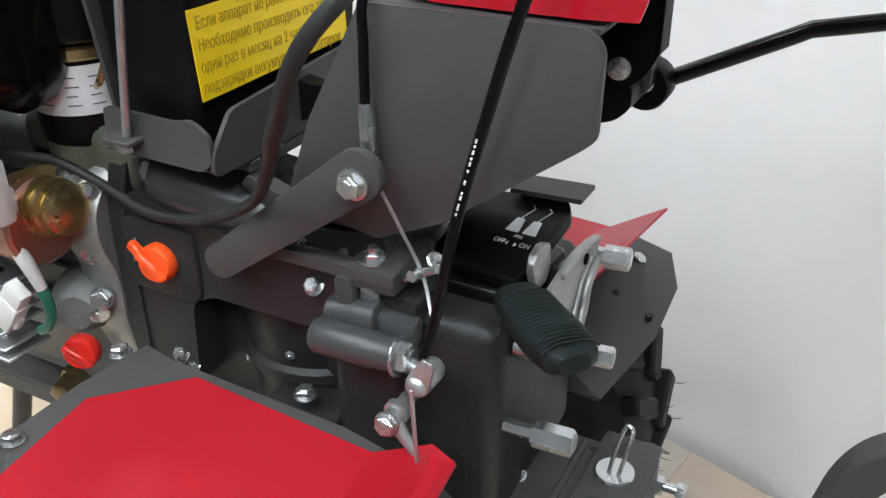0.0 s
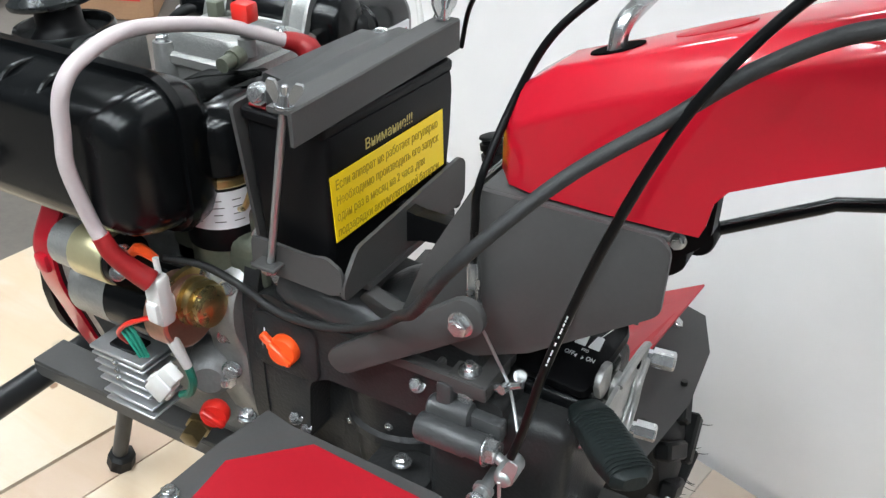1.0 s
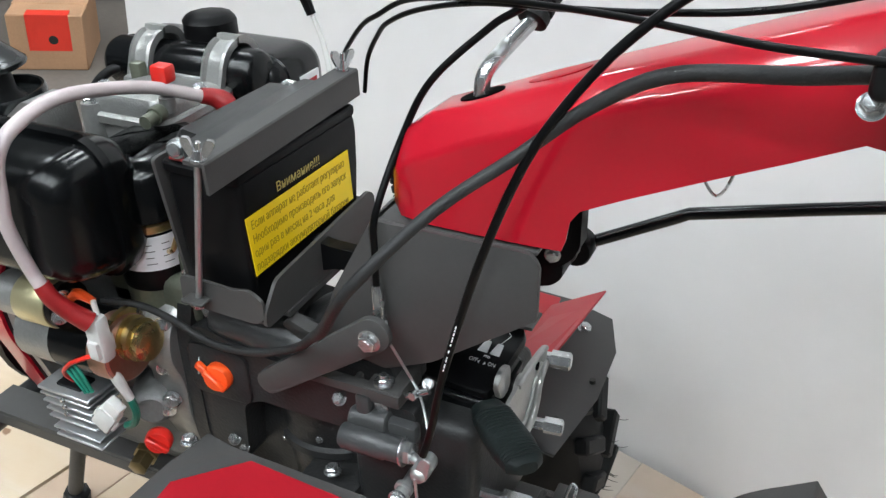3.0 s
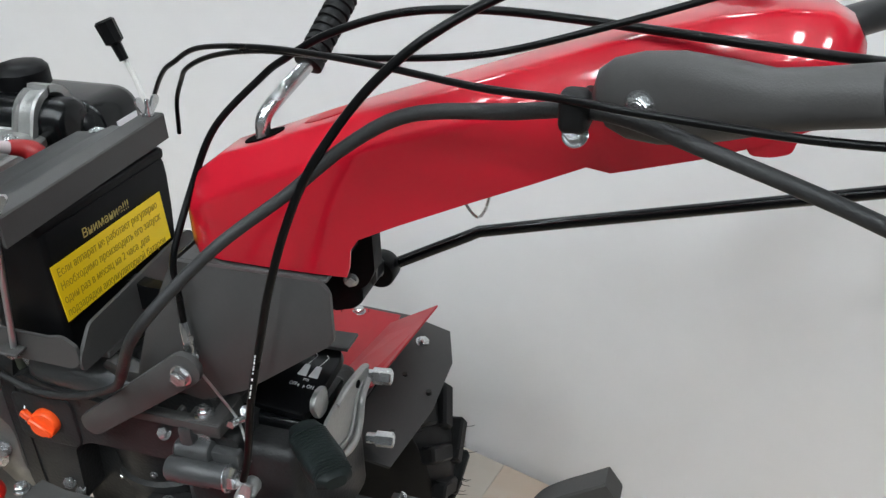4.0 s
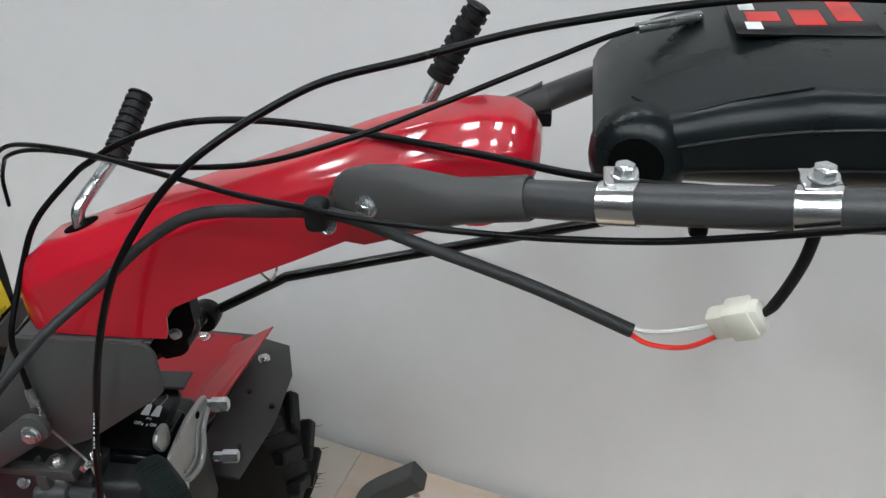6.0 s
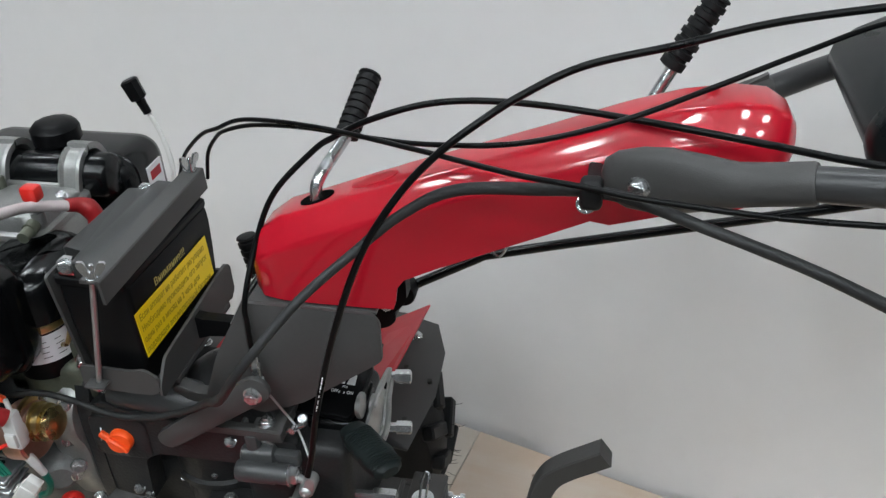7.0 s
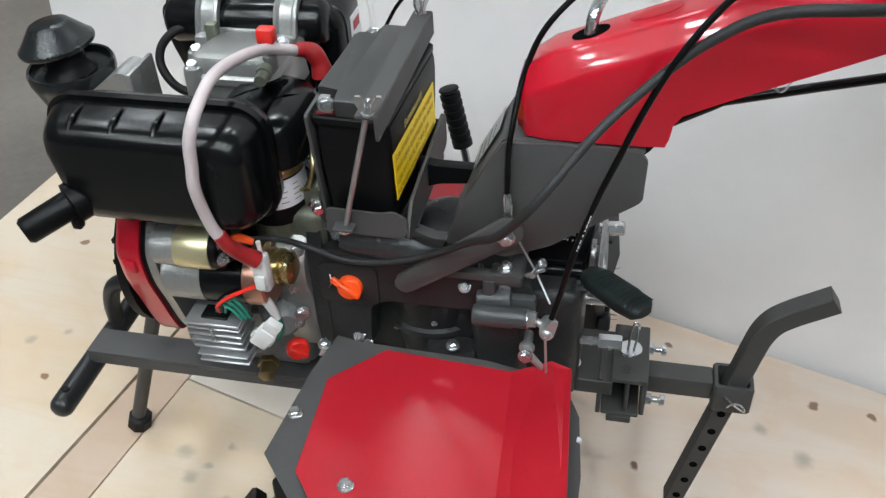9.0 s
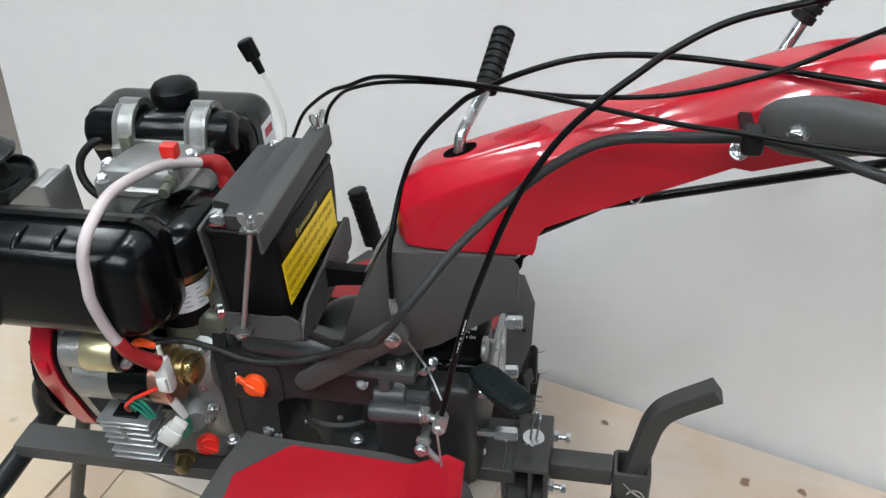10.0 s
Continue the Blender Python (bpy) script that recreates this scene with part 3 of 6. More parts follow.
prism(bm, [(0.206, 0.785), (0.246, 0.785), (0.246, 0.842), (0.206, 0.842)], "x", -0.0235, -0.0208)
part("sticker", bm, PAPER, muffler, "white warning sticker")
bm = B()
prism(bm, [(0.212, 0.820), (0.240, 0.820), (0.240, 0.834), (0.212, 0.834)], "x", -0.0208, -0.0203)
part("red_bar", bm, RED_SHEET, muffler, "red bar on the sticker")
bm = B()
sweep(bm, [(-0.226, 0.13, 0.855), (-0.246, 0.118, 0.850), (-0.262, 0.105, 0.832), (-0.262, 0.095, 0.808), (-0.240, 0.085, 0.785), (-0.20, 0.08, 0.775)], 0.0062, 12)
part("breather_hose", bm, RUBBER, engine, "black rubber breather hose")

# fuel filter
FX, FY, FR = -0.058, -0.048, 0.040
bm = B()
turned(bm, (FX, FY, 0.69), (FX, FY, 0.790), [(0, FR * 0.8), (0.06, FR * 0.96), (0.2, FR), (1, FR)], 32)
filt = part("fuel_filter", bm, PLASTIC, engine, "cylindrical fuel filter with a white label")
bm = B()
turned(bm, (FX, FY, 0.722), (FX, FY, 0.762), [(0, FR + 0.0008), (1, FR + 0.0008)], 32)
part("paper_label", bm, PAPER, filt, "white printed paper label")
for k in range(4):
    bm = B()
    for a0 in (205, 236, 268, 300, 326):
        p = [(FX + (FR + 0.0011) * math.cos(radians(a)), FY + (FR + 0.0011) * math.sin(radians(a))) for a in range(a0, a0 + 16 - 3 * (k % 2), 3)]
        for (x0, y0), (x1, y1) in zip(p, p[1:]):
            z = 0.730 + 0.0075 * k
            bm.faces.new([bm.verts.new(v) for v in ((x0, y0, z), (x1, y1, z), (x1, y1, z + 0.0010), (x0, y0, z + 0.0010))])
    part("print_bar", bm, GREY, filt)
bm = B()
turned(bm, (FX, FY, 0.766), (FX, FY, 0.777), [(0, FR + 0.002), (0.2, FR + 0.004), (0.8, FR + 0.004), (1, FR + 0.002)], 32)
part("gold_band", bm, GOLD, filt, "yellow metal band")
bm = B()
turned(bm, (FX, FY, 0.650), (FX, FY, 0.708), [(0, 0.030), (0.3, 0.037), (1, 0.037)], 32)
part("filter_foot", bm, OLIVE_ALLOY, filt, "olive grey cast filter foot")
bm = B()
ring_faces(bm, [[(x, y, z) for x, y in rrect(FX - 0.003, FY + 0.022, 0.056 - g, 0.070 - g, 0.044)] for z, g in ((0.778, 0.008), (0.784, 0.0), (0.826, 0.0), (0.838, 0.004), (0.846, 0.014), (0.849, 0.030))])
part("cylinder_shroud", bm, BLACK, engine, "glossy black cylinder shroud")

# starter motor and its solenoid
bm = B()
turned(bm, (-0.192, -0.120, 0.637), (-0.050, -0.120, 0.643), [(0, 0.026), (0.05, 0.036), (0.38, 0.037), (1, 0.037)], 28)
starter = part("starter_motor", bm, ALLOY, engine, "grey starter motor body")
bm = B()
turned(bm, (-0.132, -0.120, 0.6395), (-0.076, -0.120, 0.642), [(0, 0.0378), (1, 0.0378)], 28)
part("black_sleeve", bm, BLACK, starter, "black label sleeve")
bm = B()
turned(bm, (-0.076, -0.120, 0.642), (-0.048, -0.120, 0.643), [(0, 0.0376), (0.9, 0.0376), (1, 0.034)], 28)
part("copper_band", bm, COPPER, starter, "copper coloured end band")
bm = B()
turned(bm, (-0.181, -0.146, 0.700), (-0.146, -0.146, 0.702), [(0, 0.018), (0.08, 0.024), (1, 0.0255)], 26)
sol = part("solenoid", bm, ALLOY, engine, "grey and pale gold starter solenoid")
bm = B()
turned(bm, (-0.148, -0.146, 0.702), (-0.102, -0.146, 0.704), [(0, 0.0265), (0.04, 0.0275), (0.96, 0.0275), (1, 0.0265)], 26)
part("gold_can", bm, PALE_GOLD, sol, "pale gold metal can")
bm = B()
turned(bm, (-0.104, -0.146, 0.704), (-0.081, -0.146, 0.705), [(0, 0.025), (0.5, 0.026), (0.55, 0.018), (1, 0.016)], 18)
part("terminal_cap", bm, PLASTIC, sol)
for p in ((-0.086, -0.166, 0.704), (-0.090, -0.154, 0.718)):
    bolt(sol, p, (1, -0.4, 0.2), 0.006, "terminal_nut", NUT)
bm = B()
turned(bm, (-0.064, -0.112, 0.650), (-0.058, -0.112, 0.650), [(0, 0.035), (1, 0.035)], 26)
plate = part("end_plate", bm, GOLD, engine, "yellow passivated end plate")
bm = B()
turned(bm, (-0.058, -0.116, 0.655), (-0.020, -0.116, 0.657), [(0, 0.024), (0.3, 0.0250), (0.33, 0.0205), (0.46, 0.0205), (0.5, 0.0240), (0.62, 0.0240), (0.66, 0.0190), (0.75, 0.0190), (0.78, 0.0215), (0.92, 0.0215), (1, 0.0155)], 28)
part("end_cap", bm, GOLD, plate, "stepped gold end cap")
for a in (40, 160, 280):
    bolt(plate, (-0.058, -0.112 + 0.031 * math.cos(radians(a)), 0.65 + 0.031 * math.sin(radians(a))), (1, 0, 0), 0.0055)
bolt(engine, (-0.038, -0.090, 0.602), (1, -0.3, 0), 0.009)
bolt(engine, (-0.038, -0.098, 0.545), (1, -0.3, 0), 0.0075)
bm = B()
box(bm, (-0.050, -0.172, 0.662), (-0.030, -0.154, 0.716), 0.005)
box(bm, (-0.047, -0.176, 0.668), (-0.033, -0.150, 0.690), 0.003)
rod(bm, (-0.038, -0.160, 0.712), (-0.039, -0.160, 0.732), 0.003, 10)
part("white_terminal_cover", bm, WHITE_PLASTIC, starter, "white nylon terminal cover")

# red fan shroud and recoil grille
EDGE = [(0.0, 0.49), (0.12, 0.49), (0.15, 0.60), (0.12, 0.73), (-0.08, 0.735), (-0.122, 0.716), (-0.150, 0.676), (-0.148, 0.628), (-0.134, 0.585), (-0.120, 0.535), (-0.106, 0.502)]
bm = B()
ring_faces(bm, [[(x, y * k * 0.965, 0.6 + (z - 0.6) * k) for y, z in fillet(EDGE, 0.016)] for x, k in ((-0.250, 0.955), (-0.246, 0.985), (-0.240, 1.0), (-0.215, 1.0))])
shroud = part("fan_shroud", bm, RED, TRACTOR, "glossy red fan shroud")
for z0, z1, y in ((0.645, 0.668, -0.1495),):
    bm = B()
    box(bm, (-0.240, y, z0), (-0.221, y + 0.014, z1), 0.005)
    part("shroud_rib", bm, RED, shroud)
bm = B()
ring_faces(bm, [[(x, y * 0.935, 0.6 + (z - 0.6) * 0.98) for y, z in fillet(EDGE, 0.016)] for x in (-0.215, -0.2095)])
part("shroud_gasket", bm, PLASTIC, shroud, "black rubber edge strip")
bm = B()
ring_faces(bm, [[(x, y * 0.925 * k, 0.6 + (z - 0.6) * 0.97 * k) for y, z in fillet(EDGE, 0.016)] for x, k in ((-0.2090, 0.99), (-0.2080, 1.0), (-0.1990, 1.0), (-0.1980, 0.985), (-0.1980, 0.93), (-0.2005, 0.915))])
part("case_flange", bm, BLOCK_ALLOY, engine, "grey cast crankcase flange")
bm = B()
turned(bm, (-0.255, 0.0, 0.60), (-0.277, 0.0, 0.60), [(0, 0.130), (0.6, 0.130), (1, 0.115)], 32)
grille = part("recoil_grille", bm, PLASTIC, TRACTOR, "black round perforated recoil grille")
for k in range(7):
    bm = B()
    z = 0.52 + 0.027 * k
    h = math.sqrt(max(0.0, 0.115**2 - (z - 0.60) ** 2))
    box(bm, (-0.281, -h, z - 0.004), (-0.275, h, z + 0.004), 0.001, 1)
    part("grille_slat", bm, PLASTIC, grille)

# rectifier with cooling fins
bm = B()
box(bm, (-0.158, -0.146, 0.508), (-0.104, -0.118, 0.574), 0.003)
rect = part("rectifier", bm, FIN_ALLOY, TRACTOR, "finned aluminium voltage rectifier")
for k in range(2, 8):
    z0 = 0.4885 + 0.0108 * k + (0.006 if k > 3 else 0.0)
    bm = B()
    box(bm, (-0.1685 + 0.0012 * (7 - k), -0.158, z0), (-0.0945 + 0.0005 * (7 - k), -0.112, z0 + 0.0032), 0.001, 1)
    part("fin", bm, FIN_ALLOY, rect)
bm = B()
box(bm, (-0.170, -0.158, 0.577), (-0.094, -0.112, 0.5815), 0.001, 1)
part("top_plate", bm, FIN_ALLOY, rect)
bm = B()
box(bm, (-0.150, -0.148, 0.580), (-0.114, -0.124, 0.5850), 0.001, 1)
part("potting", bm, PLASTIC, rect, "black potting compound")
for z in (0.553, 0.563, 0.573):
    bolt(rect, (-0.132, -0.1585, z), (0, -1, 0), 0.0028)
PL = Matrix.Translation((-0.050, -0.168, 0.589)) @ Matrix.Rotation(radians(38), 4, "Y")
bm = B()
box(bm, (-0.012, -0.008, -0.024), (0.012, 0.008, 0.009), 0.003, 2, PL)
box(bm, (-0.010, -0.006, 0.006), (0.010, 0.006, 0.025), 0.002, 2, PL)
box(bm, (-0.015, -0.004, -0.018), (0.015, 0.004, -0.004), 0.002, 2, PL)
plug = part("wire_plug", bm, WHITE_PLASTIC, TRACTOR, "white nylon multi-pin plug")
for k, dx in enumerate((0.0, 0.006, 0.012)):
    bm = B()
    sweep(bm, [(-0.126 + dx, -0.145, 0.594), (-0.112 + dx, -0.158, 0.622 + dx), (-0.092 + dx, -0.166, 0.622 + dx), (-0.080 + dx * 0.9, -0.166, 0.606 + dx * 0.4)], 0.0021, 6)
    part("green_wire", bm, GREEN_WIRE, plug, "green wire")
bm = B()
sweep(bm, [(-0.122, -0.145, 0.594), (-0.114, -0.160, 0.618), (-0.094, -0.166, 0.640), (-0.070, -0.166, 0.655), (-0.050, -0.162, 0.664)], 0.0026, 6)
part("red_wire", bm, RED_WIRE, plug, "red wire")
bm = B()
sweep(bm, [(-0.060, -0.150, 0.648), (-0.050, -0.146, 0.618), (-0.044, -0.142, 0.592)], [0.0065, 0.0065, 0.005], 10)
part("white_sleeve", bm, WHITE_PLASTIC, plug, "white sleeve")
bm = B()
sweep(bm, [(-0.045, -0.142, 0.595), (-0.043, -0.140, 0.572), (-0.052, -0.138, 0.552), (-0.068, -0.136, 0.540)], 0.0045, 8)
part("green_boot", bm, GREEN_WIRE, plug, "green insulated boot")

# plugs on the crankcase and the gearbox
bolt(TRACTOR, (0.011, -0.046, 0.649), (0.1, -1, 0.25), 0.0085)
def round_plug(parent, at, axis, r, mat, label):
    at, d = Vector(at), Vector(axis).normalized()
    a, b = basis(d)
    bm = B()
    turned(bm, at - d * 0.006, at + d * 0.010, [(0, r * 0.8), (0.3, r), (0.8, r), (1, r * 0.86)], 22)
    box(bm, (-0.004, -r * 0.95, 0.008), (0.004, r * 0.95, 0.016), 0.002, 1, Matrix.Translation(at) @ Matrix((a, b, d)).transposed().to_4x4() @ Matrix.Rotation(0.9, 4, "Z"))
    return part("plug", bm, mat, parent, label)


p1 = round_plug(TRACTOR, (0.040, -0.090, 0.613), (0.15, -1, 0.1), 0.0165, ORANGE, "orange plastic gearbox filler plug")
bm = B()
box(bm, (-0.027, -0.004, -0.0045), (-0.004, 0.004, 0.0045), 0.002, 1, Matrix.Translation((0.040, -0.099, 0.613)) @ Matrix.Rotation(radians(38), 4, "Y"))
part("tab", bm, ORANGE, p1)
round_plug(TRACTOR, (-0.033, -0.126, 0.525), (0.5, -1, 0.1), 0.0155, RED_PLASTIC, "red plastic oil filler plug")
bm = B()
turned(bm, (-0.100, -0.090, 0.449), (-0.094, -0.118, 0.446), [(0, 0.016), (0.3, 0.016), (0.31, 0.0125), (0.95, 0.0125), (1, 0.010)], 6)
part("drain_bolt", bm, BRONZE, TRACTOR, "yellow hexagonal oil drain bolt")

# chassis rails, bumper, stand
for y in (-0.062, 0.062):
    bm = B()
    box(bm, (-0.404, y - 0.024, 0.409), (0.03, y + 0.026, 0.415), 0.001, 1)
    box(bm, (-0.404, y - 0.024 if y < 0 else y + 0.018, 0.390), (0.03, y - 0.018 if y < 0 else y + 0.024, 0.409), 0.001, 1)
    part("chassis_rail", bm, GREY, TRACTOR, "dark grey angle-steel engine rail")
bm = B()
turned(bm, (-0.409, -0.181, 0.379), (-0.409, 0.181, 0.379), [(0, 0.003), (0.004, 0.009), (0.013, 0.014), (0.028, 0.0172), (0.045, 0.018), (0.98, 0.018), (1, 0.014)], 24)
bumper = part("bumper", bm, BLACK_TUBE, TRACTOR, "black tubular front bumper with rounded ends")
bm = B()
sweep(bm, [(-0.406, 0.005, 0.387), (-0.404, 0.005, 0.432), (-0.388, 0.005, 0.470), (-0.354, 0.005, 0.484), (-0.318, 0.005, 0.476), (-0.290, 0.005, 0.447)], 0.013, 16)
part("hoop", bm, BLACK_TUBE, bumper)
bm = B()
turned(bm, (-0.408, -0.150, 0.393), (-0.408, -0.150, 0.3985), [(0, 0.006), (1, 0.006)], 12)
part("hole", bm, PLASTIC, bumper, "dark drilled hole")
bm = B()
rod(bm, (-0.366, 0.050, 0.380), (-0.484, 0.056, 0.075), 0.0125, 16)
stand = part("stand", bm, GREY, TRACTOR, "dark grey tubular front stand leg")
bm = B()
turned(bm, (-0.475, 0.056, 0.088), (-0.4865, 0.0565, 0.0555), [(0, 0.016), (0.15, 0.022), (0.9, 0.023), (1, 0.020)], 8)
part("rubber_foot", bm, RUBBER, stand, "black rubber foot")
# gearbox
bm = B()
box(bm, (0.02, -0.050, 0.40), (0.30, 0.078, 0.605), 0.014, 3)
gear = part("gearbox", bm, CASTING, TRACTOR, "dark grey painted cast gearbox")
bm = B()
ring_faces(bm, [[(x, y, z) for x, z in fillet([(-0.012, 0.47), (0.055, 0.49), (0.062, 0.575), (0.085, 0.588), (0.275, 0.588), (0.275, 0.636), (0.16, 0.646), (0.060, 0.655), (0.020, 0.668), (-0.012, 0.655)], 0.008, 4)] for y in (-0.084, -0.080, 0.06)])
part("upper_case", bm, CASTING, gear)
bm = B()
box(bm, (0.195, -0.084, 0.43), (0.27, 0.09, 0.592), 0.016, 3)
part("side_case", bm, CASTING, gear)
bm = B()
turned(bm, (0.128, 0.010, 0.440), (0.128, 0.010, 0.594), [(0, 0.058), (0.10, 0.068), (0.42, 0.072), (0.44, 0.076), (0.50, 0.076), (0.53, 0.072), (1, 0.080)], 40)
bowl = part("clutch_bowl", bm, CASTING, gear)
for a, z in ((-80, 0.535), (-76, 0.490), (-128, 0.505)):
    bolt(bowl, (0.128 + 0.074 * math.cos(radians(a)), 0.010 + 0.074 * math.sin(radians(a)), z), (math.cos(radians(a)), math.sin(radians(a)), 0), 0.0035)
bm = B()
box(bm, (0.255, -0.076, 0.435), (0.336, 0.09, 0.622), 0.014, 3)
part("rear_case", bm, CASTING, gear)
bm = B()
ring_faces(bm, [[(x, y, z) for y, z in fillet([(-0.070, 0.45), (0.10, 0.43), (0.10, 0.70), (-0.070, 0.70), (-0.086, 0.65), (-0.086, 0.50)], 0.02)] for x in (-0.015, 0.004)])
part("mounting_plate", bm, CASTING, gear)
bm = B()
ring_faces(bm, [[(x, y, z) for x, z in rrect(0.036, 0.612, 0.040 - g, 0.034 - g, 0.012)] for y, g in ((-0.0845, 0.0), (-0.087, 0.001), (-0.088, 0.003))])
part("plug_boss", bm, CASTING, gear)
bm = B()
turned(bm, (0.028, -0.058, 0.676), (0.150, -0.052, 0.655), [(0, 0.024), (0.1, 0.027), (0.9, 0.026), (1, 0.020)], 24)
part("top_tube", bm, LINK_GREY, gear)
bm = B()
prism(bm, fillet([(-0.004, 0.655), (0.040, 0.650), (0.036, 0.705), (0.018, 0.716), (-0.004, 0.712)], 0.006), "y", -0.066, -0.030, 0.002)
part("bracket_lug", bm, CASTING, gear)
bm = B()
sweep(bm, [(0.012, -0.086, 0.628), (0.016, -0.094, 0.620), (0.010, -0.090, 0.606)], 0.0010, 6)
part("wire_tag", bm, STEEL, gear, "thin bent wire")
bolt(gear, (0.024, -0.066, 0.680), (0, -0.9, 0.4), 0.0090)
for p, r in (((0.040, -0.085, 0.518), 0.0065), ((0.052, -0.085, 0.508), 0.005), ((0.189, -0.085, 0.628), 0.0065), ((0.222, -0.085, 0.628), 0.0065), ((0.214, -0.085, 0.470), 0.006)):
    bolt(gear, p, (0, -0.8, 0.6), r)

# clutch and shift linkage on the near side
bm = B()
turned(bm, (0.203, -0.106, 0.603), (0.272, -0.105, 0.604), [(0, 0.012), (0.05, 0.0142), (0.70, 0.0142), (0.74, 0.0128), (0.97, 0.0128), (1, 0.011)], 22)
box(bm, (0.222, -0.096, 0.604), (0.280, -0.080, 0.626), 0.005, 2)
turned(bm, (0.206, -0.090, 0.615), (0.250, -0.090, 0.620), [(0, 0.010), (0.06, 0.0125), (0.97, 0.0125), (1, 0.010)], 20)
box(bm, (0.213, -0.096, 0.600), (0.230, -0.080, 0.650), 0.005, 2)
cyl = part("clutch_cylinder", bm, LINK_GREY, TRACTOR, "grey cast clutch linkage cylinder")
bolt(cyl, (0.272, -0.105, 0.604), (1, 0, 0.1), 0.0118)
bm = B()
rod(bm, (0.278, -0.105, 0.603), (0.296, -0.112, 0.601), 0.005)
turned(bm, (0.297, -0.130, 0.600), (0.297, -0.098, 0.600), [(0, 0.004), (0.06, 0.007), (0.18, 0.0088), (0.35, 0.0095), (0.9, 0.0095), (1, 0.008)], 18)
prism(bm, fillet([(0.289, 0.594), (0.305, 0.594), (0.311, 0.622), (0.302, 0.625)], 0.004), "y", -0.126, -0.121, 0.001)
part("clevis", bm, STEEL, cyl, "bright zinc-plated clevis")
bm = B()
turned(bm, (0.272, -0.125, 0.558), (0.272, -0.085, 0.560), [(0, 0.0062), (0.05, 0.0072), (0.30, 0.0072), (0.32, 0.0098), (0.44, 0.0098), (0.47, 0.006), (1, 0.006)], 18)
sweep(bm, [(0.276, -0.118, 0.554), (0.287, -0.120, 0.543), (0.297, -0.121, 0.532)], [0.0056, 0.0044, 0.0040], 10)
bolt(TRACTOR, (0.300, -0.124, 0.528), (0.2, -1, 0.3), 0.007)
bolt(TRACTOR, (0.272, -0.124, 0.558), (0.1, -1, 0.25), 0.0075)
part("ball_joint", bm, STEEL, TRACTOR, "zinc-plated ball joint lever")
bm = B()
rod(bm, (0.296, -0.130, 0.600), (0.300, -0.131, 0.530), 0.0016, 8)
part("thin_rod", bm, STEEL, TRACTOR, "thin bare steel rod")

bm = B()
turned(bm, (0.156, -0.004, 0.600), (0.156, -0.004, 0.687), [(0, 0.058), (0.55, 0.056), (0.78, 0.050), (0.91, 0.038), (0.97, 0.026), (1, 0.012)], 32)
dome = part("selector_dome", bm, CASTING, gear, "dark domed selector housing")
for x, y in ((0.138, 0.012), (0.166, 0.018)):
    bolt(dome, (x, y, 0.680), (-0.1, 0.1, 1), 0.0045)
# flat lever arm
ARM0, ARM1 = V(0.118, -0.098, 0.640), V(0.246, -0.104, 0.736)
bm = B()
d = (ARM1 - ARM0).normalized()
n = V(-d.z, 0, d.x)
outline = []
for c, a0, r in ((ARM0, 90, 0.0135), (ARM1, -90, 0.018)):
    for k in range(9):
        a = radians(a0 + 180 * k / 8)
        q = c + r * (math.cos(a) * d + math.sin(a) * n)
        outline.append((q.x, q.z))
prism(bm, outline, "y", -0.106, -0.098, 0.001)
arm = part("lever_arm", bm, GREY, TRACTOR, "flat dark grey steel lever arm")
bolt(arm, (0.244, -0.107, 0.731), (0, -1, 0), 0.0090)
bm = B()
prism(bm, fillet([(0.130, -0.093), (0.262, -0.093), (0.262, -0.080), (0.130, -0.080)], 0.003), "z", 0.648, 0.658, 0.001)
prism(bm, fillet([(0.130, -0.045), (0.262, -0.045), (0.262, -0.030), (0.130, -0.030)], 0.003), "z", 0.648, 0.658, 0.001)
for x in (0.132, 0.168, 0.204):
    box(bm, (x, -0.082, 0.646), (x + 0.007, -0.040, 0.657), 0.002, 1)
box(bm, (0.222, -0.092, 0.640), (0.262, -0.040, 0.660), 0.004)
brk = part("linkage_bracket", bm, GREY, TRACTOR)
bolt(brk, (0.240, -0.080, 0.661), (0, -0.1, 1), 0.0074, "nut", NUT)
bolt(brk, (0.240, -0.082, 0.638), (0, -1, -0.3), 0.009)
bm = B()
rod(bm, (0.2465, -0.0885, 0.722), (0.2425, -0.0848, 0.774), 0.0040, 12)
turned(bm, (0.2450, -0.0875, 0.736), (0.2444, -0.087, 0.743), [(0, 0.0080), (0.8, 0.0080), (1, 0.0068)], 6)
turned(bm, (0.2443, -0.0868, 0.746), (0.2420, -0.0845, 0.778), [(0, 0.0055), (0.1, 0.0060), (0.8, 0.0060), (1, 0.0048)], 14)
part("cable_adjuster", bm, ZINC, TRACTOR, "zinc-plated threaded cable adjuster")
bm = B()
sweep(bm, [(0.252, -0.090, 0.725), (0.264, -0.082, 0.690), (0.278, -0.078, 0.655), (0.298, -0.10, 0.628)], 0.0014, 8)
inner = part("inner_cable", bm, STEEL, TRACTOR, "bare steel inner cable")
bm = B()
rod(bm, (0.264, -0.079, 0.652), (0.288, -0.077, 0.664), 0.0036, 10)
rod(bm, (0.274, -0.088, 0.660), (0.278, -0.066, 0.656), 0.0046, 6)
part("cable_clamp", bm, ZINC, inner, "zinc cable clamp screw")
bolt(inner, (0.284, -0.072, 0.668), (0.5, -0.5, 0.8), 0.0046)

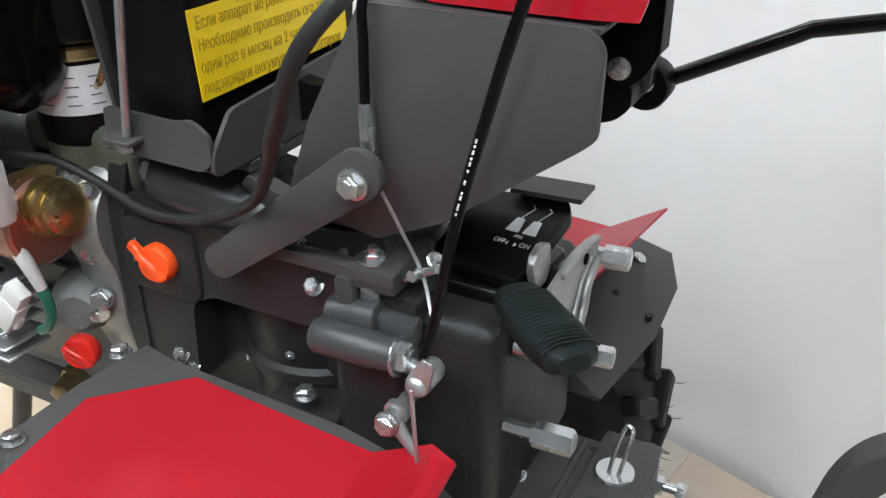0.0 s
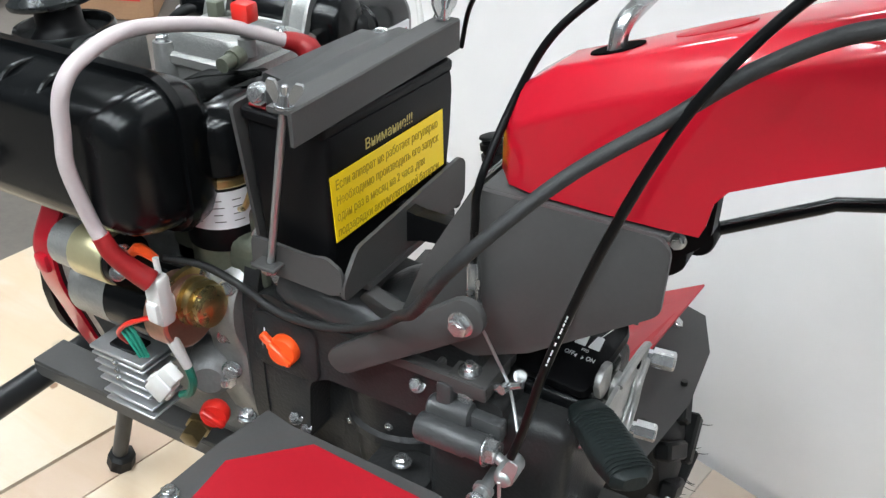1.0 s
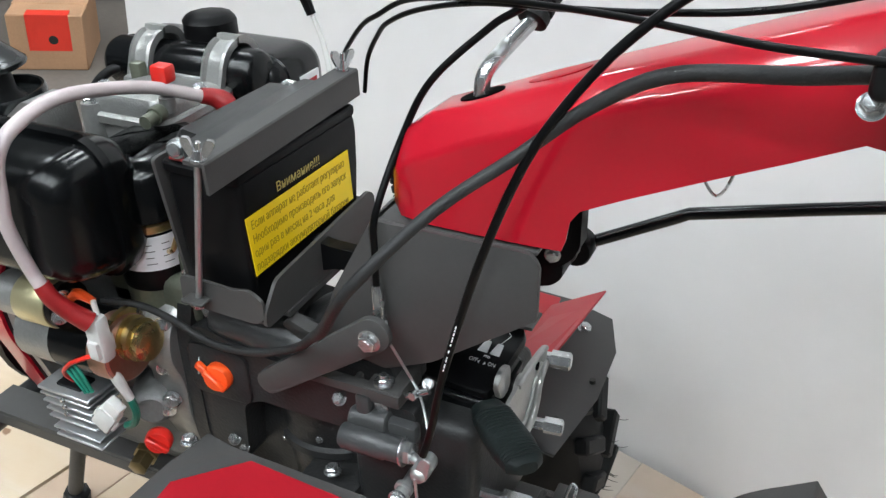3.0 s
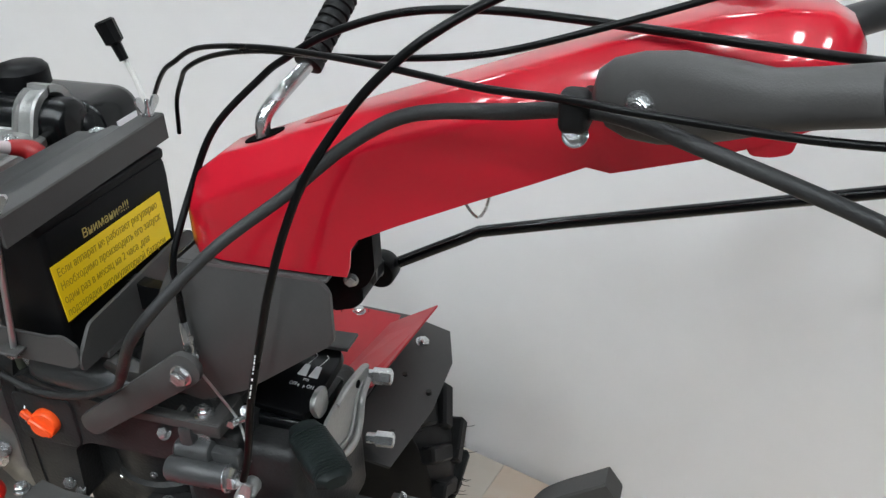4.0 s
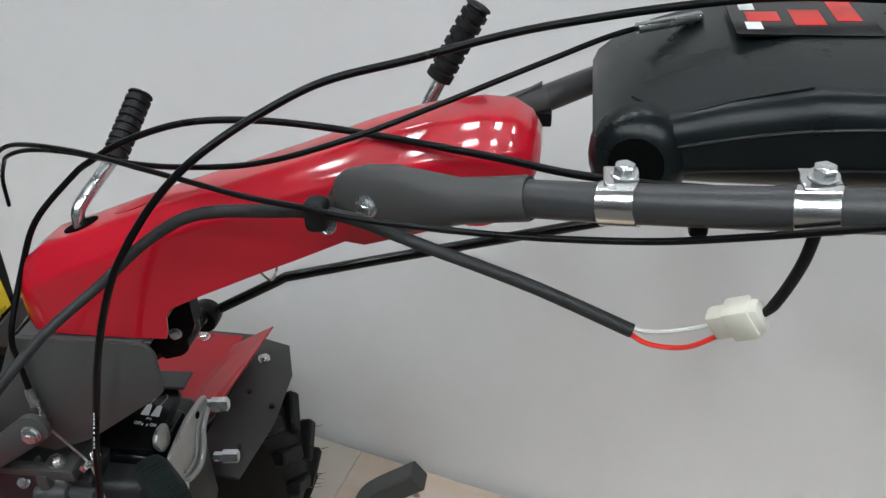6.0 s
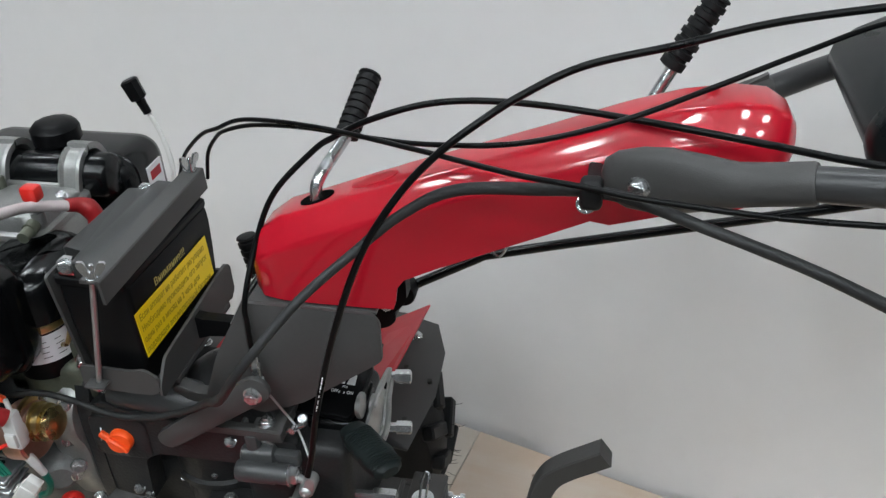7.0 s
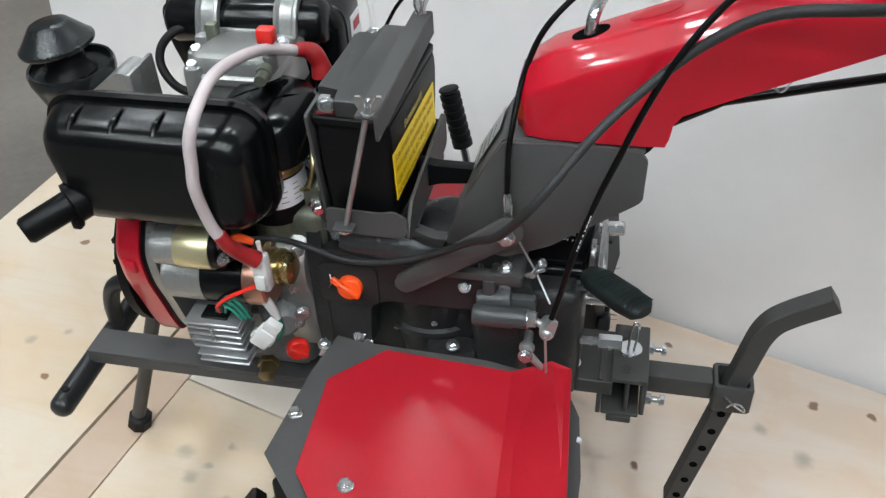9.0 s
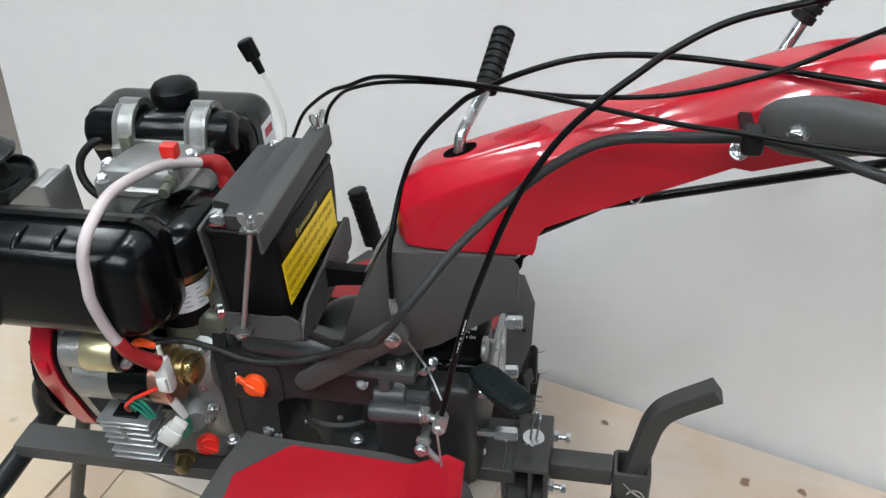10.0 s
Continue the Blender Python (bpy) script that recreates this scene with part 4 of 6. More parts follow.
# steering tower: two side plates, sloping front and rear plates
TOWER = [(0.236, 0.8395), (0.385, 0.8395), (0.394, 0.829), (0.393, 0.776), (0.384, 0.768), (0.292, 0.700), (0.24, 0.676), (0.165, 0.690), (0.190, 0.755)]
for i, (y0, y1) in enumerate(((-0.077, -0.072), (0.030, 0.035))):
    bm = B()
    prism(bm, fillet(TOWER, 0.004, 3), "y", y0, y1, 0.0008)
    ob = part("tower_plate", bm, GREY, TRACTOR, "dark grey folded steel tower side plate")
bm = B()
ring_faces(bm, [[(x, y, z), (x + 0.004, y, z + 0.002), (x + 0.004, 0.0295, z + 0.002), (x, 0.0295, z)] for x, z, y in ((0.150, 0.650, -0.0715), (0.190, 0.757, -0.0715), (0.235, 0.8395, -0.0715))])
part("tower_front", bm, GREY, TRACTOR)
SL = Matrix(((0, 0.4787, -0.878, 0.2105), (1, 0, 0, -0.010), (0, 0.878, 0.4787, 0.8020), (0, 0, 0, 1)))
bm = B()
box(bm, (-0.026, -0.032, 0.0), (0.026, 0.032, 0.0008), 0, 1, SL)
tst = part("front_sticker", bm, STEEL, TRACTOR, "pale rating sticker on the tower front")
for k in range(4):
    bm = B()
    box(bm, (-0.021, -0.024 + 0.013 * k, 0.0008), (0.006 if k % 2 else 0.016, -0.0222 + 0.013 * k, 0.0011), 0, 1, SL)
    part("print_bar", bm, GREY, tst)
bm = B()
box(bm, (0.240, -0.0715, 0.8355), (0.39, 0.0295, 0.8395), 0.001, 1)
part("tower_top", bm, GREY, TRACTOR)
bm = B()
prism(bm, fillet([(0.14, 0.66), (0.24, 0.676), (0.25, 0.65), (0.14, 0.62)], 0.004), "y", -0.070, 0.030)
part("tower_foot", bm, CASTING, TRACTOR)

# rod bracket at the far side of the tower, and the bent rod
bm = B()
prism(bm, fillet([(0.330, 0.750), (0.338, 0.800), (0.368, 0.806), (0.372, 0.890), (0.405, 0.896), (0.405, 0.808), (0.398, 0.794), (0.388, 0.785)], 0.005), "y", 0.000, 0.006, 0.001)
box(bm, (0.400, 0.000, 0.806), (0.405, 0.022, 0.892), 0.002, 1)
rb = part("rod_bracket", bm, PLASTIC, TRACTOR, "black steel rod bracket")
bm = B()
prism(bm, fillet([(0.352, 0.750), (0.350, 0.762), (0.372, 0.782), (0.388, 0.784), (0.388, 0.768), (0.378, 0.758)], 0.005), "y", 0.006, 0.066, 0.002)
part("cross_web", bm, PLASTIC, rb)
bm = B()
turned(bm, (0.380, 0.064, 0.764), (0.380, 0.088, 0.764), [(0, 0.0165), (0.08, 0.0178), (0.92, 0.0178), (1, 0.0165)], 24)
part("pivot_boss", bm, PLASTIC, rb)
bolt(rb, (0.380, 0.063, 0.768), (0.1, -1, 0.1), 0.0058)
bolt(rb, (0.380, -0.001, 0.796), (0.2, -1, 0), 0.006)
bm = B()
sweep(bm, [(0.378, 0.084, 0.759), (0.470, 0.100, 0.803), (0.480, 0.102, 0.808), (0.58, 0.11, 0.829), (0.80, 0.12, 0.877), (0.99, 0.128, 0.919), (1.25, 0.139, 0.976)], 0.0062, 12, 1)
part("shift_rod", bm, BLACK, TRACTOR, "long black bent shift rod")

# red column cover
SECT = [  # along the column: bottom, chamfer, top, near side, near and far edge of the top, far side
    (0.2465, 0.868, 0.880, 0.893, -0.046, -0.036, -0.010, 0.002), (0.250, 0.852, 0.884, 0.906, -0.056, -0.041, -0.006, 0.012), (0.260, 0.843, 0.891, 0.919, -0.0635, -0.044, -0.003, 0.019),
    (0.284, 0.842, 0.9045, 0.9365, -0.0675, -0.046, 0.0, 0.022), (0.331, 0.842, 0.9265, 0.9535, -0.0685, -0.047, 0.0, 0.022), (0.378, 0.8425, 0.946, 0.972, -0.069, -0.047, 0.0, 0.022),
    (0.409, 0.844, 0.959, 0.9835, -0.0695, -0.048, 0.0, 0.022), (0.4125, 0.854, 0.961, 0.985, -0.0695, -0.048, 0.0, 0.022), (0.415, 0.872, 0.962, 0.986, -0.0695, -0.048, 0.0, 0.022), (0.423, 0.8835, 0.965, 0.989, -0.070, -0.048, 0.0, 0.022),
    (0.460, 0.902, 0.978, 1.002, -0.070, -0.048, 0.0, 0.022), (0.523, 0.9315, 1.000, 1.0245, -0.071, -0.048, 0.0, 0.022), (0.569, 0.952, 1.017, 1.041, -0.071, -0.048, 0.0, 0.022), (0.612, 0.972, 1.031, 1.0565, -0.071, -0.047, 0.002, 0.024),
    (0.630, 0.969, 1.036, 1.063, -0.071, -0.046, 0.003, 0.025), (0.648, 0.974, 1.041, 1.069, -0.071, -0.046, 0.004, 0.026), (0.690, 0.986, 1.052, 1.081, -0.071, -0.046, 0.004, 0.027), (0.735, 1.002, 1.058, 1.088, -0.070, -0.046, 0.004, 0.027),
    (0.763, 1.014, 1.060, 1.087, -0.066, -0.045, 0.002, 0.025), (0.780, 1.028, 1.058, 1.078, -0.058, -0.042, -0.004, 0.018), (0.788, 1.042, 1.054, 1.066, -0.045, -0.036, -0.012, 0.004)]


def eased(poly, r):
    """A section's corners, each turned into a short arc of three points."""
    out = []
    for i, q in enumerate(poly):
        q, p, n = Vector(q), Vector(poly[i - 1]), Vector(poly[(i + 1) % len(poly)])
        u, v = p - q, n - q
        k = min(r, u.length * 0.4, v.length * 0.4)
        a, b = q + u.normalized() * k, q + v.normalized() * k
        out += [a, (a + b) * 0.25 + q * 0.5, b]
    return out


rings = []
for x, zb, zc, zt, yn, tn, tf, yf in SECT:
    sect = [(yn, zb), (yn, (zb + zc) / 2), (yn, zc), (tn, zt), (tf, zt), (yf, zc), (yf, (zb + zc) / 2), (yf, zb)]
    outer = eased(sect, 0.005)[3:-3]
    top = zc - 0.004 if 0.28 < x < 0.60 else zb + 0.0006
    w = 0.0018
    folded = [(yn, zb), *((q.x, q.y) for q in outer), (yf, zb), (yf - w, zb), (yf - w, top), (yn + w, top), (yn + w, zb)]
    rings.append([(x, y, z) for y, z in folded])
bm = B()
ring_faces(bm, rings)
cover = part("column_cover", bm, RED, TRACTOR, "glossy red sheet-metal steering column cover", sharp=50)
bm = B()
def hole_point(u, k, drop, cx, cy, rx, ry):
    x, y = cx + rx * k * math.cos(u), cy + ry * k * math.sin(u)
    z = 0.9535 + (x - 0.331) * (0.39 if x > 0.331 else 0.36)
    return (x, y, z + 0.0012 - drop)


ring_faces(bm, [[hole_point(2 * math.pi * n / 28, k, d, 0.321, -0.024, 0.0195, 0.0130) for n in range(28)] for k, d in ((1.0, 0.006), (1.0, 0.0), (0.6, 0.0), (0.2, 0.0))])
ob = part("lever_slot", bm, HOLE_BLACK, cover, "dark oval lever hole")
# dimple laid on as a thin oval; darker red stands for its shade
bm = B()
ring_faces(bm, [[hole_point(2 * math.pi * n / 28, k, d, 0.386, -0.020, 0.026, 0.0125) for n in range(28)] for k, d in ((1.0, 0.006), (1.0, 0.0006), (0.9, 0.0002), (0.5, 0.0002), (0.2, 0.0002))])
part("shaded_dimple", bm, RED_SHEET, cover, "oval dimple in the red cover, its shade put in as darker red")
bm = B()
prism(bm, fillet([(0.716, 1.008), (0.756, 1.018), (0.751, 0.996), (0.738, 0.992), (0.724, 0.992)], 0.004, 3), "y", -0.069, -0.065)
part("lower_lug", bm, RED, cover)
bm = B()
sweep(bm, [(0.506, -0.040, 0.935), (0.508, -0.038, 0.915), (0.519, -0.037, 0.901), (0.528, -0.038, 0.916), (0.533, -0.040, 0.945)], 0.0013, 6)
part("wire_ring", bm, ZINC, cover, "thin steel wire loop")

# gear lever and locking lever
def grip(parent, p0, p1, r, n, label="ribbed black rubber grip"):
    p0, p1 = Vector(p0), Vector(p1)
    prof = [(0.0, r * 0.7), (0.02, r)]
    for k in range(n):
        s = 0.05 + 0.90 * k / n
        w = 0.90 / n
        prof += [(s, r), (s + w * 0.55, r), (s + w * 0.62, r * 0.82), (s + w * 0.93, r * 0.82)]
    prof += [(0.96, r), (0.985, r * 0.93), (1.0, r * 0.6)]
    bm = B()
    turned(bm, p0, p1, prof, 20)
    return part("grip", bm, RUBBER, parent, label)


bm = B()
sweep(bm, [(0.321, -0.026, 0.930), (0.321, -0.026, 0.950), (0.3225, -0.024, 0.9665), (0.328, -0.008, 0.978), (0.345, 0.036, 1.002)], 0.0068, 14, 4)
lever = part("gear_lever", bm, ZINC, TRACTOR, "bright steel gear lever")
grip(lever, (0.342, 0.030, 0.997), (0.357, 0.093, 1.046), 0.0135, 8)
bm = B()
rod(bm, (0.650, 0.070, 1.01), (0.688, 0.093, 1.076), 0.0066, 12)
lever = part("locking_lever", bm, ZINC, TRACTOR, "bright steel locking lever")
grip(lever, (0.679, 0.090, 1.066), (0.722, 0.104, 1.138), 0.0135, 7)
# small lever beside the battery on the far side
bm = B()
rod(bm, (0.150, 0.184, 0.590), (0.134, 0.190, 0.668), 0.006, 12)
lever = part("clutch_lever", bm, ZINC, TRACTOR, "steel lever")
grip(lever, (0.136, 0.190, 0.656), (0.115, 0.198, 0.748), 0.0150, 7)
# throttle lever far side
bm = B()
sweep(bm, [(-0.006, 0.235, 0.79), (-0.002, 0.242, 0.83), (-0.012, 0.248, 0.875), (-0.028, 0.25, 0.915)], [0.003, 0.0042, 0.0035, 0.003], 8)
lever = part("throttle_lever", bm, WHITE_PLASTIC, TRACTOR, "pale throttle lever with a black tip")
bm = B()
turned(bm, (-0.026, 0.25, 0.908), (-0.045, 0.25, 0.958), [(0, 0.006), (0.4, 0.007), (0.45, 0.012), (0.95, 0.013), (1, 0.010)], 8)
part("tip", bm, PLASTIC, lever, "black plastic tip")

# handlebars
for s in (-1,):
    bm = B()
    P0, P1 = V(0.625, 0.113 * -1, 1.034), V(0.787, 0.163 * -1, 1.075)
    a, b = basis(P1 - P0)
    rings = []
    for t, hz, hy in ((0.0, 0.010, 0.006), (0.03, 0.020, 0.010), (0.10, 0.0270, 0.0125), (0.22, 0.0305, 0.0135), (0.36, 0.0300, 0.0150), (0.52, 0.0245, 0.0165), (0.66, 0.0190, 0.0175), (0.80, 0.0178, 0.0178), (0.985, 0.0178, 0.0178), (1.0, 0.0165, 0.0165)):
        c = P0.lerp(P1, t) + b * 0.0075 * max(0.0, 1 - t / 0.62) ** 0.7
        rings.append([(c + a * hy * math.cos(u) + b * hz * math.sin(u)) * 1.0 for u in (2 * math.pi * k / 24 for k in range(24))])
    rings = [[V(q.x, q.y * (1 if s < 0 else -1), q.z) for q in r] for r in rings]
    ring_faces(bm, rings)
    bar = part("handlebar", bm, GREY, TRACTOR, "dark grey handlebar arm with forged end", sharp=60)
    bm = B()
    sweep(bm, [(0.780, s * 0.161, 1.0735), (0.851, s * 0.190, 1.088), (0.972, s * 0.232, 1.1115), (1.25, s * 0.31, 1.158), (1.42, s * 0.33, 1.18)], 0.0146, 20, 4)
    part("tube", bm, GREY_GLOSS, bar)
    bolt(bar, (0.653, s * 0.1355, 1.0475), (-0.295, s * 0.955, 0), 0.0078)
    bm = B()
    rod(bm, (0.659, s * 0.06, 1.040), (0.659, s * 0.118, 1.036), 0.005, 20)
    part("spacer", bm, GREY, bar)
    if s < 0:
        for x, y, z in ((0.851, -0.190, 1.088), (0.972, -0.232, 1.1115)):
            bm = B()
            dd = V(0.121, -0.042, 0.0235).normalized()
            c = V(x, y, z)
            turned(bm, c - dd * 0.0140, c + dd * 0.0140, [(0, 0.0158), (0.02, 0.0164), (0.98, 0.0164), (1, 0.0158)], 26)
            box(bm, (x - 0.0125, y - 0.002, z + 0.012), (x + 0.0125, y + 0.026, z + 0.0160), 0.001, 1)
            band = part("band_clamp", bm, BAND_STEEL, bar, "bright steel band clamp")
            bolt(band, (x + 0.002, y + 0.014, z + 0.0165), (0, -0.1, 1), 0.0078)
bm = B()
sweep(bm, [(0.700, 0.100, 1.016), (0.767, 0.113, 1.030), (0.848, 0.160, 1.045), (0.95, 0.205, 1.066), (1.20, 0.29, 1.10), (1.42, 0.33, 1.12)], 0.0142, 20, 5)
bar = part("handlebar", bm, GREY_GLOSS, TRACTOR, "dark grey far handlebar tube")
bm = B()
turned(bm, (0.715, 0.084, 1.0205), (0.785, 0.124, 1.0335), [(0, 0.014), (0.05, 0.0160), (0.96, 0.0160), (1, 0.0150)], 24)
part("sleeve", bm, GREY, bar)
bm = B()
box(bm, (0.768, 0.098, 1.012), (0.793, 0.116, 1.028), 0.002, 2)
part("stop_lug", bm, PLASTIC, bar)
bm = B()
ring_faces(bm, [[(0.752, 0.098, 1.043), (0.782, 0.116, 1.053), (0.782, 0.130, 1.050), (0.752, 0.112, 1.040)], [(0.752, 0.098, 1.030), (0.782, 0.116, 1.036), (0.782, 0.130, 1.036), (0.752, 0.112, 1.030)]])
part("clamp_plate", bm, GREY, bar)
bm = B()
box(bm, (0.896, -0.215, 1.0765), (0.909, -0.205, 1.090), 0.003, 2)
part("cable_stop", bm, PLASTIC, bar)
# cable clip on the cover
bm = B()
box(bm, (0.604, -0.154, 1.030), (0.624, -0.134, 1.058), 0.006, 3)
box(bm, (0.608, -0.137, 1.026), (0.622, -0.064, 1.034), 0.003, 2)
clip = part("cable_clip", bm, RUBBER, TRACTOR, "black rubber cable clip")
bolt(clip, (0.609, -0.108, 1.0125), (-0.1, -0.8, 0.6), 0.0074)

# control console between the bars
bm = B()
rings = []
for x, y0, y1, zb, zt, r in ((0.832, -0.098, 0.098, 1.076, 1.086, 0.004), (0.837, -0.114, 0.112, 1.071, 1.094, 0.010), (0.855, -0.124, 0.120, 1.069, 1.108, 0.016), (0.885, -0.130, 0.126, 1.068, 1.122, 0.020), (0.93, -0.136, 0.130, 1.068, 1.136, 0.024), (0.99, -0.140, 0.132, 1.069, 1.147, 0.024), (1.08, -0.146, 0.136, 1.072, 1.148, 0.024), (1.16, -0.148, 0.138, 1.074, 1.146, 0.024), (1.175, -0.14, 0.13, 1.085, 1.138, 0.018)):
    rings.append([(x, y, z) for y, z in rrect((y0 + y1) / 2, (zb + zt) / 2, (y1 - y0) / 2, (zt - zb) / 2, r)])
ring_faces(bm, rings)
console = part("control_console", bm, CONSOLE_PLASTIC, TRACTOR, "black moulded plastic control console", sharp=60)
bm = B()
prism(bm, fillet([(0.945, -0.012), (1.06, -0.016), (1.06, 0.105), (0.945, 0.10)], 0.004), "z", 1.1475, 1.1492)
part("control_label", bm, BLACK, console, "black control label")
for k, (x0, x1, y0, y1, mt) in enumerate(((0.955, 0.968, 0.05, 0.09, WHITE_INK), (0.955, 0.968, 0.0, 0.018, WHITE_INK), (0.958, 0.985, 0.02, 0.045, RED_PLASTIC), (0.995, 1.02, 0.01, 0.05, RED_PLASTIC), (1.03, 1.05, 0.02, 0.09, RED_PLASTIC))):
    bm = B()
    box(bm, (x0, y0, 1.1492), (x1, y1, 1.1496))
    part("print_bar", bm, mt, console)
bm = B()
sweep(bm, [(0.862, -0.1255, 1.090), (0.90, -0.1325, 1.106), (0.98, -0.1395, 1.122), (1.08, -0.1460, 1.128)], 0.0014, 6)
part("moulded_edge", bm, CONSOLE_PLASTIC, console)
bm = B()
turned(bm, (0.868, -0.106, 1.088), (0.863, -0.1355, 1.090), [(0, 0.040), (0.5, 0.038), (0.8, 0.032), (0.95, 0.026), (1.0, 0.0215), (0.96, 0.0205)], 28)
hood = part("clamp_hood", bm, CONSOLE_PLASTIC, console)
bm = B()
turned(bm, (0.864, -0.130, 1.0895), (0.863, -0.1358, 1.090), [(0, 0.0205), (1, 0.0205)], 26)
part("hood_opening", bm, HOLE_BLACK, hood, "dark opening over the clamp bolt")
for pts in ([(0.862, -0.060, 1.1135), (0.884, -0.104, 1.1195), (0.900, -0.116, 1.1250), (0.94, -0.118, 1.1375), (0.985, -0.118, 1.1465)], [(0.880, -0.1315, 1.082), (0.93, -0.1375, 1.088), (1.00, -0.1425, 1.093), (1.10, -0.1485, 1.096)]):
    bm = B()
    sweep(bm, pts, 0.0011, 6)
    part("panel_seam", bm, PLASTIC, console)

# cables
def cable(name, pts, r, mat, label, parent=None, seg=10):
    bm = B()
    sweep(bm, pts, r, seg, 8)
    return part(name, bm, mat, parent or TRACTOR, label)


harness = cable("wiring_harness", [(-0.079, -0.118, 0.696), (-0.044, -0.101, 0.689), (-0.009, -0.092, 0.673), (0.044, -0.095, 0.660), (0.105, -0.101, 0.671), (0.164, -0.113, 0.703), (0.212, -0.149, 0.754), (0.250, -0.186, 0.797), (0.290, -0.202, 0.857), (0.339, -0.158, 0.910), (0.387, -0.114, 0.944), (0.435, -0.102, 0.984), (0.488, -0.102, 1.014), (0.566, -0.115, 1.028), (0.633, -0.147, 1.045), (0.709, -0.170, 1.032), (0.790, -0.182, 1.008), (0.866, -0.192, 0.978)], [0.0036, 0.0039, 0.0042, 0.0043, 0.0043, 0.0043, 0.0048, 0.0052, 0.0050, 0.0050, 0.0051, 0.0054, 0.0058, 0.0060, 0.0054, 0.0052, 0.0054, 0.0058], TAPE, "thick dark taped wiring harness", seg=12)
cable("white_wire", [(0.860, -0.192, 0.981), (0.882, -0.196, 0.981), (0.906, -0.201, 0.989), (0.926, -0.206, 1.000)], 0.0016, WHITE_PLASTIC, "white wire", harness, 6)
cable("red_wire", [(0.860, -0.193, 0.979), (0.880, -0.196, 0.969), (0.906, -0.201, 0.972), (0.928, -0.205, 0.988)], 0.0020, RED_WIRE, "red wire", harness, 6)
bm = B()
cm = Matrix.Translation((0.939, -0.209, 1.007)) @ Matrix.Rotation(radians(-32), 4, "Y") @ Matrix.Rotation(radians(-20), 4, "Z")
box(bm, (-0.022, -0.008, -0.012), (0.019, 0.008, 0.011), 0.004, 2, cm)
box(bm, (-0.008, -0.010, -0.0145), (0.013, 0.010, 0.0135), 0.003, 2, cm)
conn = part("wire_connector", bm, CREAM_PLASTIC, TRACTOR, "cream nylon two-pin wire connector")
cable("connector_wire", [(0.954, -0.214, 1.016), (0.959, -0.217, 1.026), (0.965, -0.221, 1.045), (0.970, -0.227, 1.070), (0.973, -0.231, 1.098)], [0.003, 0.0042, 0.0042, 0.0042, 0.0042], RUBBER, "black sheathed wire", conn)
clutch_cable = cable("clutch_cable", [(0.242, -0.085, 0.774), (0.243, -0.085, 0.815), (0.245, -0.083, 0.850), (0.254, -0.046, 0.907), (0.275, -0.028, 0.956), (0.318, -0.010, 0.999), (0.343, -0.012, 1.017), (0.389, -0.018, 1.043), (0.453, -0.020, 1.064), (0.527, -0.028, 1.072), (0.619, -0.046, 1.072), (0.750, -0.096, 1.075), (0.824, -0.144, 1.085), (0.921, -0.187, 1.099), (1.102, -0.227, 1.115)], 0.0034, CABLE_SHEATH, "black bowden cable")
diff_cable = cable("lift_cable", [(0.302, -0.123, 0.626), (0.309, -0.119, 0.654), (0.323, -0.119, 0.723), (0.342, -0.117, 0.795), (0.361, -0.120, 0.855), (0.383, -0.117, 0.916), (0.405, -0.110, 0.963), (0.439, -0.097, 1.012), (0.475, -0.090, 1.049), (0.507, -0.077, 1.072), (0.541, -0.051, 1.088), (0.596, -0.025, 1.109), (0.676, -0.003, 1.123), (0.790, 0.028, 1.142), (0.966, 0.038, 1.163), (1.115, 0.038, 1.161)], 0.0038, CABLE_SHEATH, "black bowden cable with white print")
for k, s in enumerate((0.20, 0.225, 0.245, 0.275, 0.30, 0.345, 0.40, 0.43, 0.455, 0.48, 0.51, 0.53)):
    p, q = V(0.3265, -0.1240, 0.735), V(0.3405, -0.1228, 0.790)
    c = p.lerp(q, (s - 0.2) * 2.6)
    bm = B()
    dd = (q - p).normalized()
    box(bm, (-0.0006, -0.0007, 0), (0.0005, 0.0004, 0.0024 if k % 2 else 0.0013), 0, 1, Matrix.Translation(c + V(0, -0.0004, 0)) @ dd.to_track_quat("Z", "Y").to_matrix().to_4x4())
    part("print_bar", bm, WHITE_INK, diff_cable)
cable("throttle_cable", [(0.025, 0.206, 0.827), (0.058, 0.176, 0.881), (0.093, 0.145, 0.919), (0.127, 0.116, 0.949), (0.158, 0.092, 0.968), (0.210, 0.065, 0.995), (0.319, 0.002, 1.021), (0.439, -0.072, 1.040), (0.544, -0.124, 1.047), (0.609, -0.153, 1.054), (0.658, -0.169, 1.055), (0.763, -0.178, 1.051), (0.860, -0.203, 1.065), (0.926, -0.231, 1.088), (1.021, -0.280, 1.132)], 0.0027, CABLE_SHEATH, "thin black throttle cable")
cable("stop_cable", [(0.081, 0.186, 0.845), (0.099, 0.168, 0.893), (0.127, 0.144, 0.929), (0.158, 0.114, 0.955), (0.215, 0.074, 0.984), (0.303, 0.013, 1.014), (0.394, -0.040, 1.032), (0.463, -0.070, 1.044), (0.546, -0.088, 1.059), (0.630, -0.088, 1.084), (0.704, -0.049, 1.100), (0.791, 0.001, 1.120), (0.867, 0.048, 1.133), (0.962, 0.097, 1.132), (0.992, 0.117, 1.126)], 0.0027, CABLE_SHEATH, "thin black stop cable")
bm = B()
rod(bm, (0.868, 0.0385, 1.1366), (0.925, 0.066, 1.1385), 0.0050, 10)
part("cable_ferrule", bm, ZINC, TRACTOR, "zinc cable end ferrule")
